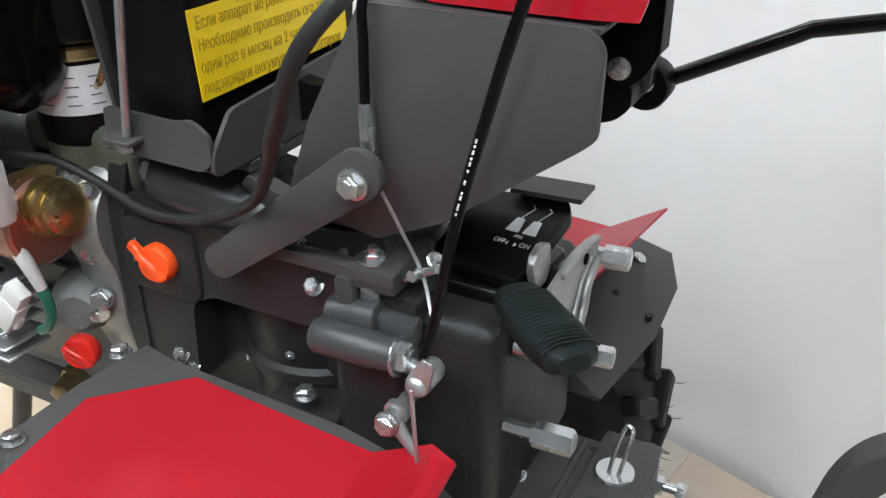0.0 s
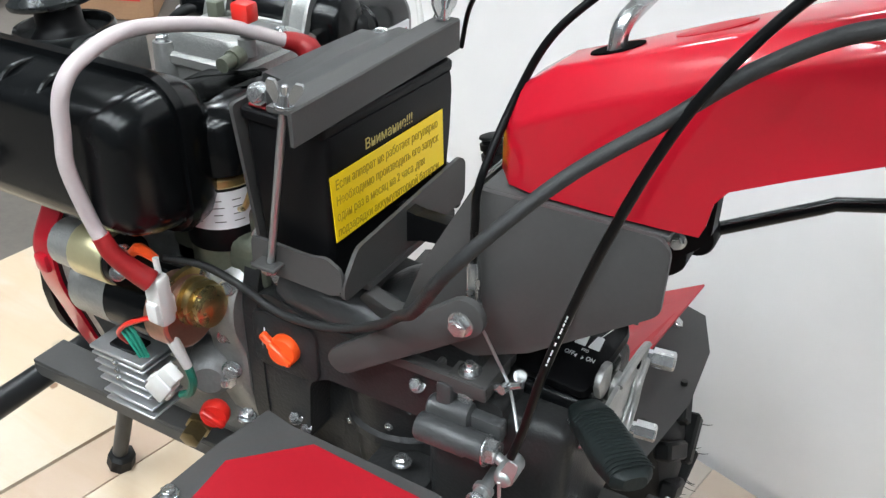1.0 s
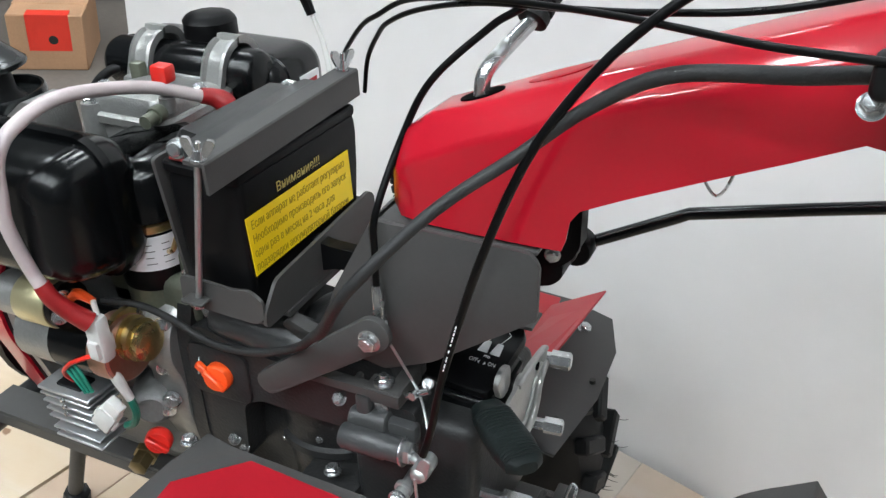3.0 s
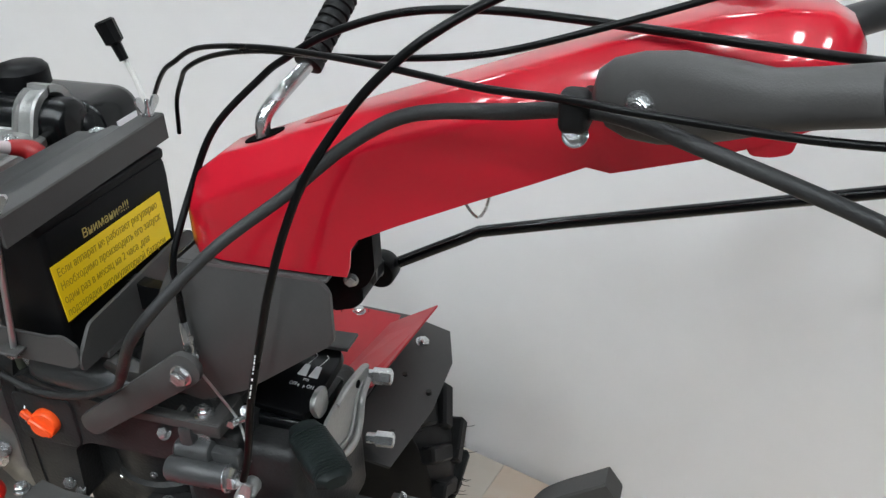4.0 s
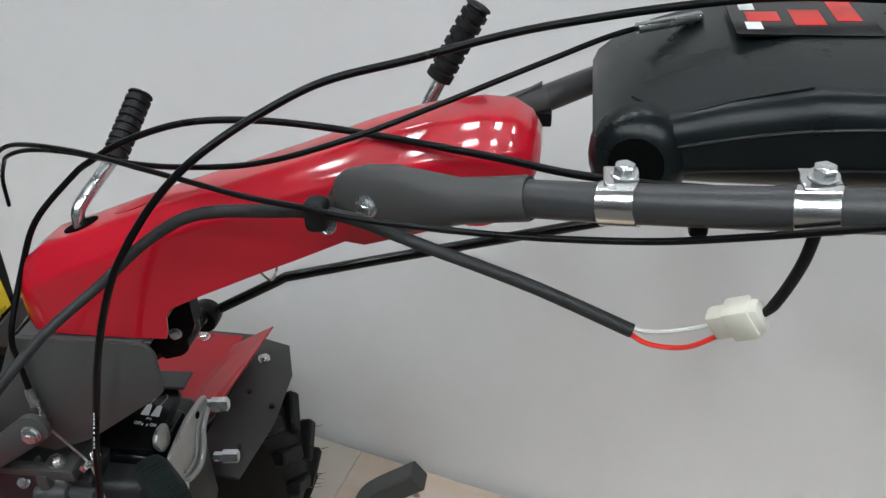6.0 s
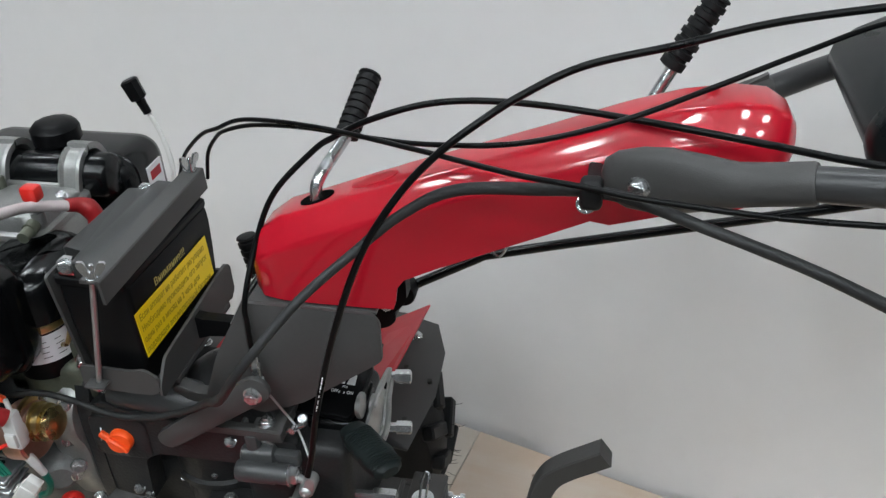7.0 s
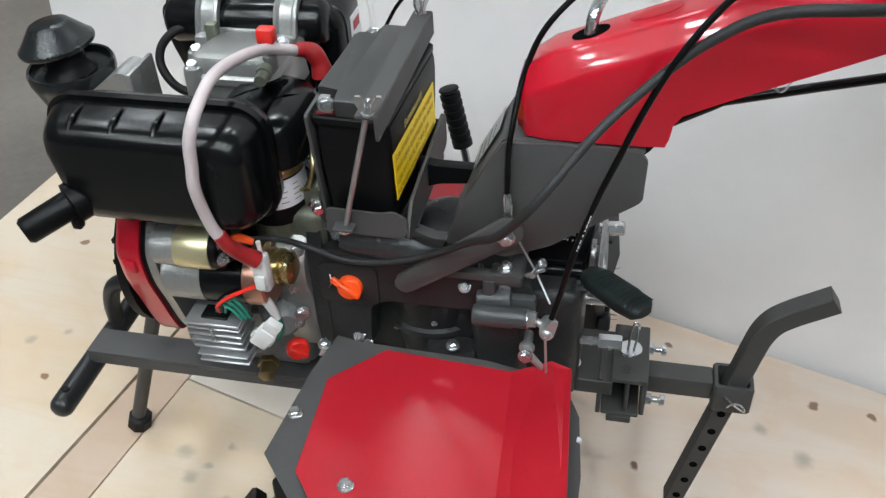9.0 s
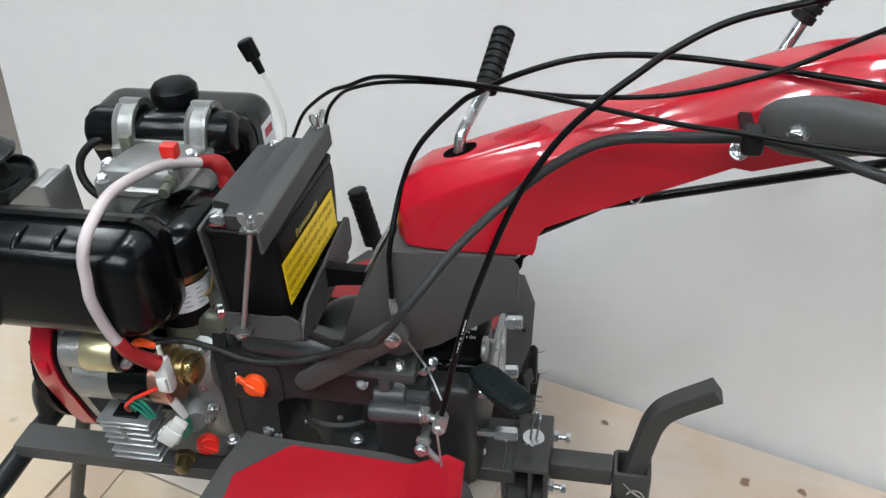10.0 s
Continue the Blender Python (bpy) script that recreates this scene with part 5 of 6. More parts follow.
# battery lead with red boots
lead = cable("battery_lead", [(-0.063, -0.187, 0.747), (-0.075, -0.189, 0.772), (-0.078, -0.198, 0.827), (-0.075, -0.197, 0.859), (-0.073, -0.195, 0.883), (-0.069, -0.189, 0.902), (-0.067, -0.171, 0.916), (-0.069, -0.125, 0.924), (-0.070, -0.067, 0.914), (-0.065, -0.000, 0.894), (-0.041, 0.054, 0.868)], 0.0069, WHITE_HOSE, "thick battery lead in a pinkish white sleeve", seg=14)
bm = B()
sweep(bm, [(-0.069, -0.188, 0.760), (-0.062, -0.186, 0.744), (-0.052, -0.178, 0.727), (-0.040, -0.169, 0.712)], [0.0082, 0.0088, 0.0096, 0.0108], 14)
part("lower_boot", bm, RED_RUBBER, lead, "red rubber terminal boot")
bm = B()
sweep(bm, [(-0.044, 0.049, 0.871), (-0.036, 0.060, 0.866), (-0.028, 0.066, 0.859), (-0.022, 0.068, 0.846), (-0.019, 0.068, 0.828)], [0.0085, 0.0100, 0.0125, 0.0115, 0.0150], 14)
part("upper_boot", bm, RED_RUBBER, lead, "red rubber terminal boot")
bm = B()
sweep(bm, [(-0.084, -0.150, 0.716), (-0.068, -0.152, 0.728), (-0.050, -0.150, 0.722)], [0.004, 0.006, 0.004], 8)
part("orange_wire_end", bm, ORANGE, lead)

# battery tray
bm = B()
box(bm, (0.020, -0.104, 0.712), (0.126, 0.104, 0.716), 0.0008, 1)
tray = part("battery_tray", bm, GREY, TRACTOR, "dark grey folded steel battery tray")
bm = B()
prism(bm, fillet([(0.028, 0.716), (0.118, 0.714), (0.128, 0.722), (0.128, 0.742), (0.112, 0.752), (0.096, 0.748), (0.030, 0.750)], 0.006, 3), "y", -0.1085, -0.1045)
part("near_lip", bm, GREY, tray)
bm = B()
prism(bm, fillet([(-0.1085, 0.712), (0.100, 0.712), (0.1085, 0.718), (0.1085, 0.757), (0.098, 0.766), (-0.085, 0.755), (-0.1085, 0.728)], 0.006, 3), "x", 0.1265, 0.1305)
part("rear_lip", bm, GREY, tray)
bm = B()
prism(bm, fillet([(0.028, 0.705), (0.126, 0.700), (0.126, 0.750), (0.030, 0.750)], 0.006, 3), "y", 0.1045, 0.1085)
part("far_lip", bm, GREY, tray)
bm = B()
prism(bm, fillet([(-0.084, 0.700), (0.104, 0.700), (0.104, 0.872), (-0.104, 0.872)], 0.006, 3), "x", 0.0185, 0.0225)
part("back_plate", bm, GREY, tray)
bm = B()
prism(bm, fillet([(0.126, 0.700), (0.150, 0.690), (0.226, 0.690), (0.226, 0.676), (0.140, 0.676), (0.118, 0.690)], 0.004, 3), "y", -0.0715, -0.056, 0.001)
part("tower_strap", bm, GREY, tray, "flat dark grey strap to the tower")
bm = B()
prism(bm, fillet([(0.118, 0.716), (0.118, 0.757), (0.140, 0.752), (0.192, 0.752), (0.192, 0.730), (0.145, 0.726)], 0.003, 3), "y", -0.006, 0.010, 0.001)
part("cross_stay", bm, PLASTIC, tray, "black flat stay between tray and tower")
bm = B()
box(bm, (0.0, -0.07, 0.700), (0.13, 0.09, 0.7105), 0.002, 1)
part("tray_support", bm, GREY, tray)
bm = B()
box(bm, (0.040, -0.124, 0.728), (0.066, -0.100, 0.732), 0.001, 1)
part("rod_tab", bm, GREY, tray)
bolt(tray, (0.052, -0.112, 0.7275), (0, 0, -1), 0.008)
# hold-down angle, rods and wing nuts
bm = B()
ring_faces(bm, [[(u + d, y, v + e) for u, v in ((0.0895, 0.8985), (0.1115, 0.8985), (0.1130, 0.8970), (0.1135, 0.869), (0.1100, 0.869), (0.1095, 0.8945), (0.0895, 0.8945))] for y, d, e in ((-0.1375, 0.0, -0.001), (0.113, 0.0055, 0.003))])
clampbar = part("hold_down_bar", bm, GREY, TRACTOR, "dark grey angle-steel battery hold-down bar")


def wing_nut(parent, at, tilt):
    bm = B()
    turned(bm, (0, 0, -0.003), (0, 0, 0.0), [(0, 0.0115), (1, 0.0115)], 18)
    turned(bm, (0, 0, 0), (0, 0, 0.010), [(0, 0.0085), (1, 0.0065)], 16)
    for s in (-1, 1):
        ring_faces(bm, [[(s * x - w, -0.0030, z), (s * x + w, -0.0030, z), (s * x + w, 0.0030, z), (s * x - w, 0.0030, z)] for x, z, w in ((0.006, 0.001, 0.0045), (0.010, 0.007, 0.0058), (0.014, 0.014, 0.0070), (0.016, 0.020, 0.0064), (0.0165, 0.0235, 0.0040))])
    rod(bm, (0, 0, 0.008), (0, 0, 0.020), 0.0042, 10, 0.0012)
    bmesh.ops.transform(bm, matrix=Matrix.Translation(at) @ Matrix.Rotation(radians(tilt), 4, "Z") @ Matrix.Rotation(radians(8), 4, "Y") @ Matrix.Diagonal((0.66, 0.66, 0.80, 1)), verts=bm.verts)
    return part("wing_nut", bm, ZINC, parent, "zinc-plated wing nut")


for s, x0, y0, x1, y1, z1, tl in ((-1, 0.1020, -0.1315, 0.053, -0.112, 0.728, 20), (1, 0.106, 0.102, 0.06, 0.106, 0.728, 70)):
    bm = B()
    rod(bm, (x0, y0, 0.900 if s < 0 else 0.904), (x1, y1, z1), 0.0034, 12)
    part("hold_down_rod", bm, STEEL, clampbar, "thin galvanised threaded rod")
    wing_nut(clampbar, (x0, y0, 0.899 if s < 0 else 0.904), tl)

# red fenders with dark carrier plates
def fender_z(x, y, lift=0.0):
    return 0.528 - 0.15 * (abs(y) - 0.116) - 0.08 * (x - 0.003) + lift


for s in (-1, 1):
    def lay(poly, lift, th):
        bm = B()
        lo = [bm.verts.new((x, s * y, fender_z(x, y, lift - th))) for x, y in poly]
        hi = [bm.verts.new((x, s * y, fender_z(x, y, lift))) for x, y in poly]
        n = len(poly)
        bm.faces.new(lo[::-1])
        bm.faces.new(hi)
        for i in range(n):
            bm.faces.new((lo[i], lo[(i + 1) % n], hi[(i + 1) % n], hi[i]))
        return bm
    carrier = part("fender_carrier", lay([(0.016, 0.100), (-0.002, 0.16), (-0.024, 0.286), (0.022, 0.336), (0.05, 0.41), (0.29, 0.42), (0.300, 0.18), (0.285, 0.105), (0.215, 0.098), (0.05, 0.104)], 0.0, 0.004), GREY, TRACTOR, "dark grey steel fender carrier plate")
    bm = B()
    flap = ((0.296, 0.105, 0.503), (0.296, 0.41, 0.462), (0.330, 0.415, 0.452), (0.353, 0.395, 0.442), (0.355, 0.22, 0.458), (0.345, 0.135, 0.468), (0.327, 0.105, 0.480))
    if s > 0:
        flap = ((0.292, 0.125, 0.478), (0.296, 0.41, 0.462), (0.345, 0.405, 0.452), (0.372, 0.330, 0.451), (0.379, 0.216, 0.457), (0.361, 0.100, 0.454), (0.309, 0.115, 0.446))
    ring_faces(bm, [[(x, s * y, z) for x, y, z in flap], [(x - 0.002, s * y, z - 0.004) for x, y, z in flap]])
    for x, y, z in ((0.347, 0.17, 0.4645), (0.348, 0.30, 0.4535)) if s < 0 else ((0.318, 0.274, 0.4605), (0.342, 0.157, 0.4580), (0.362, 0.250, 0.4570)):
        hole = B()
        turned(hole, (x, s * y, z - 0.003), (x, s * y, z + 0.0022), [(0, 0.0042), (1, 0.0042)], 12)
        part("drilled_hole", hole, WHITE_INK if s < 0 else INK, carrier)
    part("rear_flap", bm, GREY, carrier)
    red = part("fender", lay([(0.089, 0.119), (0.026, 0.177), (0.024, 0.308), (0.05, 0.338), (0.074, 0.362), (0.264, 0.362), (0.256, 0.20), (0.254, 0.118)], 0.012, 0.0025), RED_SHEET, TRACTOR, "red painted sheet-steel fender", smooth=False)
    part("outer_flange", lay([(0.074, 0.3632), (0.10, 0.392), (0.266, 0.400), (0.272, 0.3632)], 0.0075, 0.0025), RED_SHEET, red, smooth=False)
    bolt(red, (0.205, s * 0.381, fender_z(0.205, 0.381, 0.0075)), (0, 0, 1), 0.0085)
    bm = B()
    f = [(0.254, 0.118, fender_z(0.254, 0.118, 0.012)), (0.256, 0.20, fender_z(0.256, 0.20, 0.012)), (0.264, 0.362, fender_z(0.264, 0.362, 0.012)), (0.345, 0.35, 0.536), (0.330, 0.132, 0.553), (0.305, 0.118, 0.548)]
    ring_faces(bm, [[(x, s * y, z) for x, y, z in f], [(x + 0.001, s * y, z - 0.0025) for x, y, z in f]])
    part("turned_up_edge", bm, RED_SHEET, red, smooth=False)
    for x, y in ((0.003, 0.118), (-0.004, 0.226), (0.17, 0.085)):
        bolt(carrier, (x, s * y, fender_z(x, y)), (0, 0, 1), 0.0078)
    bolt(red, (0.087, s * 0.314, fender_z(0.087, 0.314, 0.012)), (0, 0, 1), 0.0080)
    bolt(carrier, (0.316, s * 0.358, 0.457), (0.6, 0, 1), 0.009)
    bm = B()
    box(bm, (0.13, min(s * 0.05, s * 0.12), 0.485), (0.20, max(s * 0.05, s * 0.12), 0.505), 0.003)
    part("carrier_ear", bm, CASTING, carrier)
bolt(TRACTOR, (0.326, -0.050, 0.486), (0.2, -0.5, 1), 0.0080)

# wheels
for s in (-1, 1):
    C = V(0.126, s * 0.33, 0.235)
    bm = B()
    prof = [(-0.060, 0.135), (-0.066, 0.17), (-0.068, 0.20), (-0.058, 0.226), (-0.030, 0.236), (0.0, 0.238), (0.030, 0.236), (0.058, 0.226), (0.068, 0.20), (0.066, 0.17), (0.060, 0.135)]
    seg = 48
    rings = [[(C.x + r * math.cos(2 * math.pi * k / seg), C.y + y, C.z + r * math.sin(2 * math.pi * k / seg)) for k in range(seg)] for y, r in prof]
    ring_faces(bm, rings)
    wheel = part("wheel", bm, RUBBER, TRACTOR, "black rubber agricultural wheel with deep lugs")
    for k in range(22):
        for side in (-1, 1):
            a = 2 * math.pi * (k + 0.5 * (side > 0)) / 22
            bm = B()
            box(bm, (-0.013, -0.036, -0.006), (0.013, 0.036, 0.018), 0.004, 1, Matrix.Translation((C.x + 0.232 * math.cos(a), C.y + side * 0.036, C.z + 0.232 * math.sin(a))) @ Matrix.Rotation(math.pi / 2 - a, 4, "Y") @ Matrix.Rotation(side * 0.6, 4, "Z"))
            part("tread_lug", bm, RUBBER, wheel)
    bm = B()
    turned(bm, C + V(0, -s * 0.055, 0), C + V(0, s * 0.055, 0), [(0, 0.138), (0.15, 0.13), (0.3, 0.05), (0.7, 0.05), (0.85, 0.13), (1, 0.138)], 32)
    part("rim", bm, GREY, wheel, "dark grey steel rim")
    rng = random.Random(5 + s)
    bm = B()
    for k in range(46):
        a = rng.uniform(-0.6, 3.4)
        q = C + V(0.249 * math.cos(a), rng.uniform(-0.07, 0.07), 0.249 * math.sin(a))
        o = V(math.cos(a), rng.uniform(-0.5, 0.5), math.sin(a)).normalized() * 0.016
        sweep(bm, [q, q + o * 0.6, q + o + V(rng.uniform(-0.003, 0.003), 0, 0.002)], [0.0007, 0.0006, 0.0003], 4, 1)
    tagged(part("moulding_hairs", bm, RUBBER, wheel, "fine rubber moulding hairs"), kind="stuff")
bm = B()
rod(bm, (0.126, -0.30, 0.235), (0.126, 0.30, 0.235), 0.018, 16)
box(bm, (0.05, -0.06, 0.20), (0.20, 0.06, 0.42), 0.012, 2)
part("axle_case", bm, CASTING, TRACTOR)

# PTO plate and lever, foot pedal
PT = Matrix.Translation((0.312, -0.006, 0.6555)) @ Matrix.Rotation(radians(-7), 4, "Z") @ Matrix.Rotation(radians(18), 4, "X") @ Matrix.Rotation(radians(-3), 4, "Y") @ Matrix.Diagonal((0.9, 1.0, 1, 1))
bm = B()
prism(bm, fillet([(-0.062, -0.034), (0.024, -0.034), (0.028, -0.026), (0.030, 0.044), (0.022, 0.056), (-0.062, 0.050)], 0.005, 3), "z", -0.010, 0.0, 0.001)
bmesh.ops.transform(bm, matrix=PT, verts=bm.verts)
pto = part("pto_plate", bm, PLASTIC, TRACTOR, "black cover with a white power take-off mark")
bm = B()
box(bm, (0.254, -0.040, 0.585), (0.338, 0.05, 0.634), 0.008, 3)
box(bm, (0.262, -0.060, 0.590), (0.334, -0.02, 0.618), 0.010, 3)
part("pto_case", bm, BLACK, pto)
FAN = [(0.078, 0.634), (0.050, 0.641), (0.017, 0.645), (-0.042, 0.637), (-0.047, 0.622), (-0.034, 0.590), (-0.022, 0.577), (0.000, 0.567), (0.021, 0.566), (0.035, 0.582), (0.046, 0.602), (0.074, 0.611)]
bm = B()
prism(bm, fillet(FAN, 0.008, 4), "x", 0.350, 0.354, 0.0015)
ptl = part("pto_lever", bm, ALLOY, TRACTOR, "cast aluminium power take-off lever")
for pts, r in (([(0.354, 0.072, 0.633), (0.355, 0.046, 0.640), (0.355, 0.016, 0.643), (0.354, -0.010, 0.640)], 0.003), ([(0.354, 0.072, 0.614), (0.356, 0.047, 0.605), (0.357, 0.036, 0.586), (0.357, 0.021, 0.570), (0.357, 0.0, 0.571), (0.356, -0.021, 0.580), (0.355, -0.034, 0.594)], 0.0045), ([(0.354, 0.058, 0.622), (0.355, 0.036, 0.614), (0.356, 0.020, 0.594), (0.356, 0.004, 0.584), (0.355, -0.018, 0.590)], 0.0018)):
    bm = B()
    sweep(bm, pts, r, 10)
    part("cast_edge", bm, ALLOY, ptl)
bm = B()
turned(bm, (0.3535, 0.044, 0.628), (0.3552, 0.044, 0.628), [(0, 0.0048), (1, 0.0048)], 16)
part("lever_hole", bm, HOLE_BLACK, ptl)
bm = B()
turned(bm, (0.318, 0.028, 0.606), (0.348, 0.028, 0.606), [(0, 0.020), (0.5, 0.020), (0.6, 0.016), (1, 0.014)], 18)
part("shaft_boss", bm, ALLOY, ptl)
bm = B()
prism(bm, fillet([(-0.012, 0.668), (-0.034, 0.674), (-0.046, 0.664), (-0.036, 0.640), (-0.014, 0.640)], 0.006, 4), "x", 0.340, 0.346, 0.0015)
part("cast_wing", bm, ALLOY, ptl)
bm = B()
prism(bm, fillet([(0.292, 0.679), (0.350, 0.681), (0.350, 0.677), (0.292, 0.675)], 0.001, 2), "y", 0.036, 0.066)
part("cover_flap", bm, GREY, pto, "small dark grey flap")
for p in ((0.346, 0.078, 0.614), (0.338, 0.088, 0.508)):
    bm = B()
    turned(bm, p, V(*p) + V(0.034, 0.004, 0), [(0, 0.007), (0.35, 0.007), (0.36, 0.0100), (0.95, 0.0100), (1, 0.008)], 6)
    part("stud", bm, ZINC, ptl, "zinc-plated hexagonal stud")
bm = B()
rings = []
P0, P1 = V(0.338, -0.060, 0.650), V(0.409, -0.133, 0.661)
a, b = basis(P1 - P0)
for t, hw, hh in ((0, 0.009, 0.006), (0.04, 0.015, 0.009), (0.2, 0.0195, 0.011), (0.7, 0.0210, 0.012), (0.93, 0.018, 0.010), (1, 0.010, 0.006)):
    c = P0.lerp(P1, t)
    rings.append([c + a * hw * math.copysign(abs(math.cos(u)) ** 0.7, math.cos(u)) + b * hh * math.copysign(abs(math.sin(u)) ** 0.7, math.sin(u)) for u in (2 * math.pi * k / 20 for k in range(20))])
ring_faces(bm, rings)
pedal = part("foot_pedal", bm, GREEN_RUBBER, TRACTOR, "dark grooved rubber foot pedal")
for k in range(18):
    bm = B()
    c = P0.lerp(P1, 0.22 + 0.042 * k)
    sweep(bm, [c - a * 0.018 + b * 0.006, c - a * 0.010 + b * 0.0114, c + a * 0.010 + b * 0.0114, c + a * 0.018 + b * 0.006], 0.0009, 6, 3)
    part("groove_rib", bm, GREEN_RUBBER, pedal)
bm = B()
rod(bm, (0.330, -0.050, 0.618), (0.366, -0.085, 0.648), 0.008, 12)
part("pedal_shaft", bm, ZINC, pedal, "bright steel pedal shaft")
bm = B()
turned(bm, (0.338, -0.050, 0.600), (0.372, -0.050, 0.600), [(0, 0.009), (0.9, 0.009), (1, 0.007)], 12)
part("shaft_end", bm, ZINC, TRACTOR, "bright steel shaft end")

# hitch, socket and depth hook
bm = B()
turned(bm, (0.336, -0.063, 0.536), (0.390, -0.063, 0.539), [(0, 0.006), (0.42, 0.006), (0.44, 0.0105), (0.96, 0.0105), (1, 0.009)], 6)
part("coupling_nut", bm, ZINC, TRACTOR, "long zinc-plated coupling nut")
bm = B()
box(bm, (0.382, -0.054, 0.453), (0.431, 0.055, 0.461), 0.002)
hitch = part("hitch_plate", bm, HITCH_GREY, TRACTOR, "dark grey steel hitch with top plate")
for name, lo, hi in (("neck", (0.292, -0.052, 0.424), (0.384, 0.050, 0.450)), ("side_wall", (0.364, -0.050, 0.382), (0.371, 0.045, 0.4525)), ("partition", (0.402, -0.046, 0.388), (0.408, 0.045, 0.4525)), ("side_wall", (0.424, -0.050, 0.388), (0.431, 0.050, 0.4525)),
                     ("bottom_wall", (0.3715, -0.050, 0.382), (0.4235, 0.045, 0.388)), ("stop_lug", (0.380, -0.052, 0.370), (0.414, -0.028, 0.3815)), ("inner_wall", (0.372, 0.036, 0.3885), (0.4235, 0.044, 0.4525))):
    bm = B()
    box(bm, lo, hi, 0.0015, 1)
    part(name, bm, HITCH_GREY, hitch)
bolt(hitch, (0.329, -0.022, 0.4505), (0.1, -0.1, 1), 0.0078)
for y in (-0.034, 0.036):
    bm = B()
    turned(bm, (0.400, y, 0.460), (0.400, y, 0.4616), [(0, 0.0075), (1, 0.0075)], 16)
    part("pin_hole", bm, INK, hitch, "dark drilled hole")
bm = B()
turned(bm, (0.405, 0.005, 0.4615), (0.405, 0.005, 0.4645), [(0, 0.0165), (0.5, 0.0165), (1, 0.0155)], 24)
sweep(bm, [(0.401, 0.001, 0.464), (0.403, 0.011, 0.486), (0.407, 0.019, 0.500), (0.413, 0.017, 0.498), (0.412, 0.008, 0.484), (0.409, 0.001, 0.464)], 0.0018, 8, 5)
part("hitch_pin", bm, ZINC, hitch, "zinc-plated ring pin with washer")
for p in ((0.431, -0.038, 0.412), (0.431, 0.040, 0.432)):
    bm = B()
    turned(bm, p, V(*p) + V(0.008, 0, 0), [(0, 0.0085), (0.9, 0.0085), (1, 0.007)], 6)
    turned(bm, V(*p) + V(0.008, 0, 0), V(*p) + V(0.019, 0, 0), [(0, 0.0045), (1, 0.0045)], 12)
    turned(bm, V(*p) + V(0.019, 0, 0), V(*p) + V(0.026, 0, 0), [(0, 0.0080), (0.9, 0.0080), (1, 0.006)], 6)
    part("set_screw", bm, ZINC, hitch, "zinc-plated set screw with lock nut")
bm = B()
box(bm, (0.431, -0.0165, 0.402), (0.5205, 0.0165, 0.435), 0.003)
part("draw_bar", bm, HITCH_GREY, hitch)
bm = B()
rings = []
for z in (0.389, 0.392, 0.434, 0.437):
    k = 0.0015 if z in (0.389, 0.437) else 0.0
    rings.append([(x, y, z) for x, y in rrect(0.548, 0.0, 0.027 - k, 0.025 - k, 0.005, 3)])
inner = [[(x, y, z) for x, y in rrect(0.548, 0.0, 0.021, 0.019, 0.004, 3)] for z in (0.437, 0.389)]
ring_faces(bm, rings + inner + [rings[0]], caps=False)
bmesh.ops.remove_doubles(bm, verts=bm.verts, dist=1e-6)
sock = part("hook_socket", bm, HITCH_GREY, hitch)
bm = B()
sweep(bm, [(0.498, 0, 0.150), (0.5265, 0, 0.300), (0.5420, 0, 0.381), (0.5570, 0, 0.459), (0.5635, 0, 0.495), (0.5700, 0, 0.524), (0.5820, 0, 0.548), (0.6020, 0, 0.566), (0.6250, 0, 0.5815), (0.6465, 0, 0.596)], 0.0138, 8, 5, True)
hook = part("depth_hook", bm, HITCH_GREY, TRACTOR, "bent dark grey square-bar depth skid")
for k in range(6):
    c = V(0.5022, 0, 0.172).lerp(V(0.5403, 0, 0.372), k / 5)
    bm = B()
    turned(bm, c + V(0, -0.0146, 0), c + V(0, -0.010, 0), [(0, 0.0060), (1, 0.0060)], 14)
    part("pin_hole", bm, HOLE_BLACK, hook, "dark drilled hole")
bm = B()
sweep(bm, [(0.536, -0.029, 0.426), (0.547, -0.034, 0.418), (0.556, -0.034, 0.410), (0.568, -0.029, 0.398), (0.560, -0.029, 0.411), (0.550, -0.029, 0.412), (0.542, -0.029, 0.404)], 0.0014, 6, 4)
part("spring_clip", bm, ZINC, hook, "bent wire spring clip")

# lettering on the PTO plate
writing("PTO", 0.0042, PT @ Matrix.Translation((0.002, 0.0065, 0.0003)), WHITE_INK, pto, align="CENTER")
writing("OFF", 0.0062, PT @ Matrix.Translation((-0.0115, -0.0015, 0.0003)), WHITE_INK, pto, align="CENTER")
writing("ON", 0.0062, PT @ Matrix.Translation((0.0125, -0.0015, 0.0003)), WHITE_INK, pto, align="CENTER")
for a, b in ((-0.003, -0.0055), (0.003, 0.0055)):
    bm = B()
    prism(bm, [(a, -0.0025), (b, -0.0005), (a, 0.0015)], "z", 0.0002, 0.0006)
    bmesh.ops.transform(bm, matrix=PT, verts=bm.verts)
    part("arrow_mark", bm, WHITE_INK, pto)
for x in (-0.007, 0.009):
    bm = B()
    prism(bm, fillet([(x - 0.0065, 0.012), (x + 0.0065, 0.012), (x + 0.0042, 0.027), (x - 0.0035, 0.027)], 0.001, 2), "z", 0.0002, 0.0006)
    sweep(bm, [(x, 0.027, 0.0004), (x + 0.006, 0.040, 0.0004), (x + 0.002, 0.043, 0.0004)], 0.0005, 4, 1)
    bmesh.ops.transform(bm, matrix=PT, verts=bm.verts)
    part("gear_mark", bm, WHITE_INK, pto)

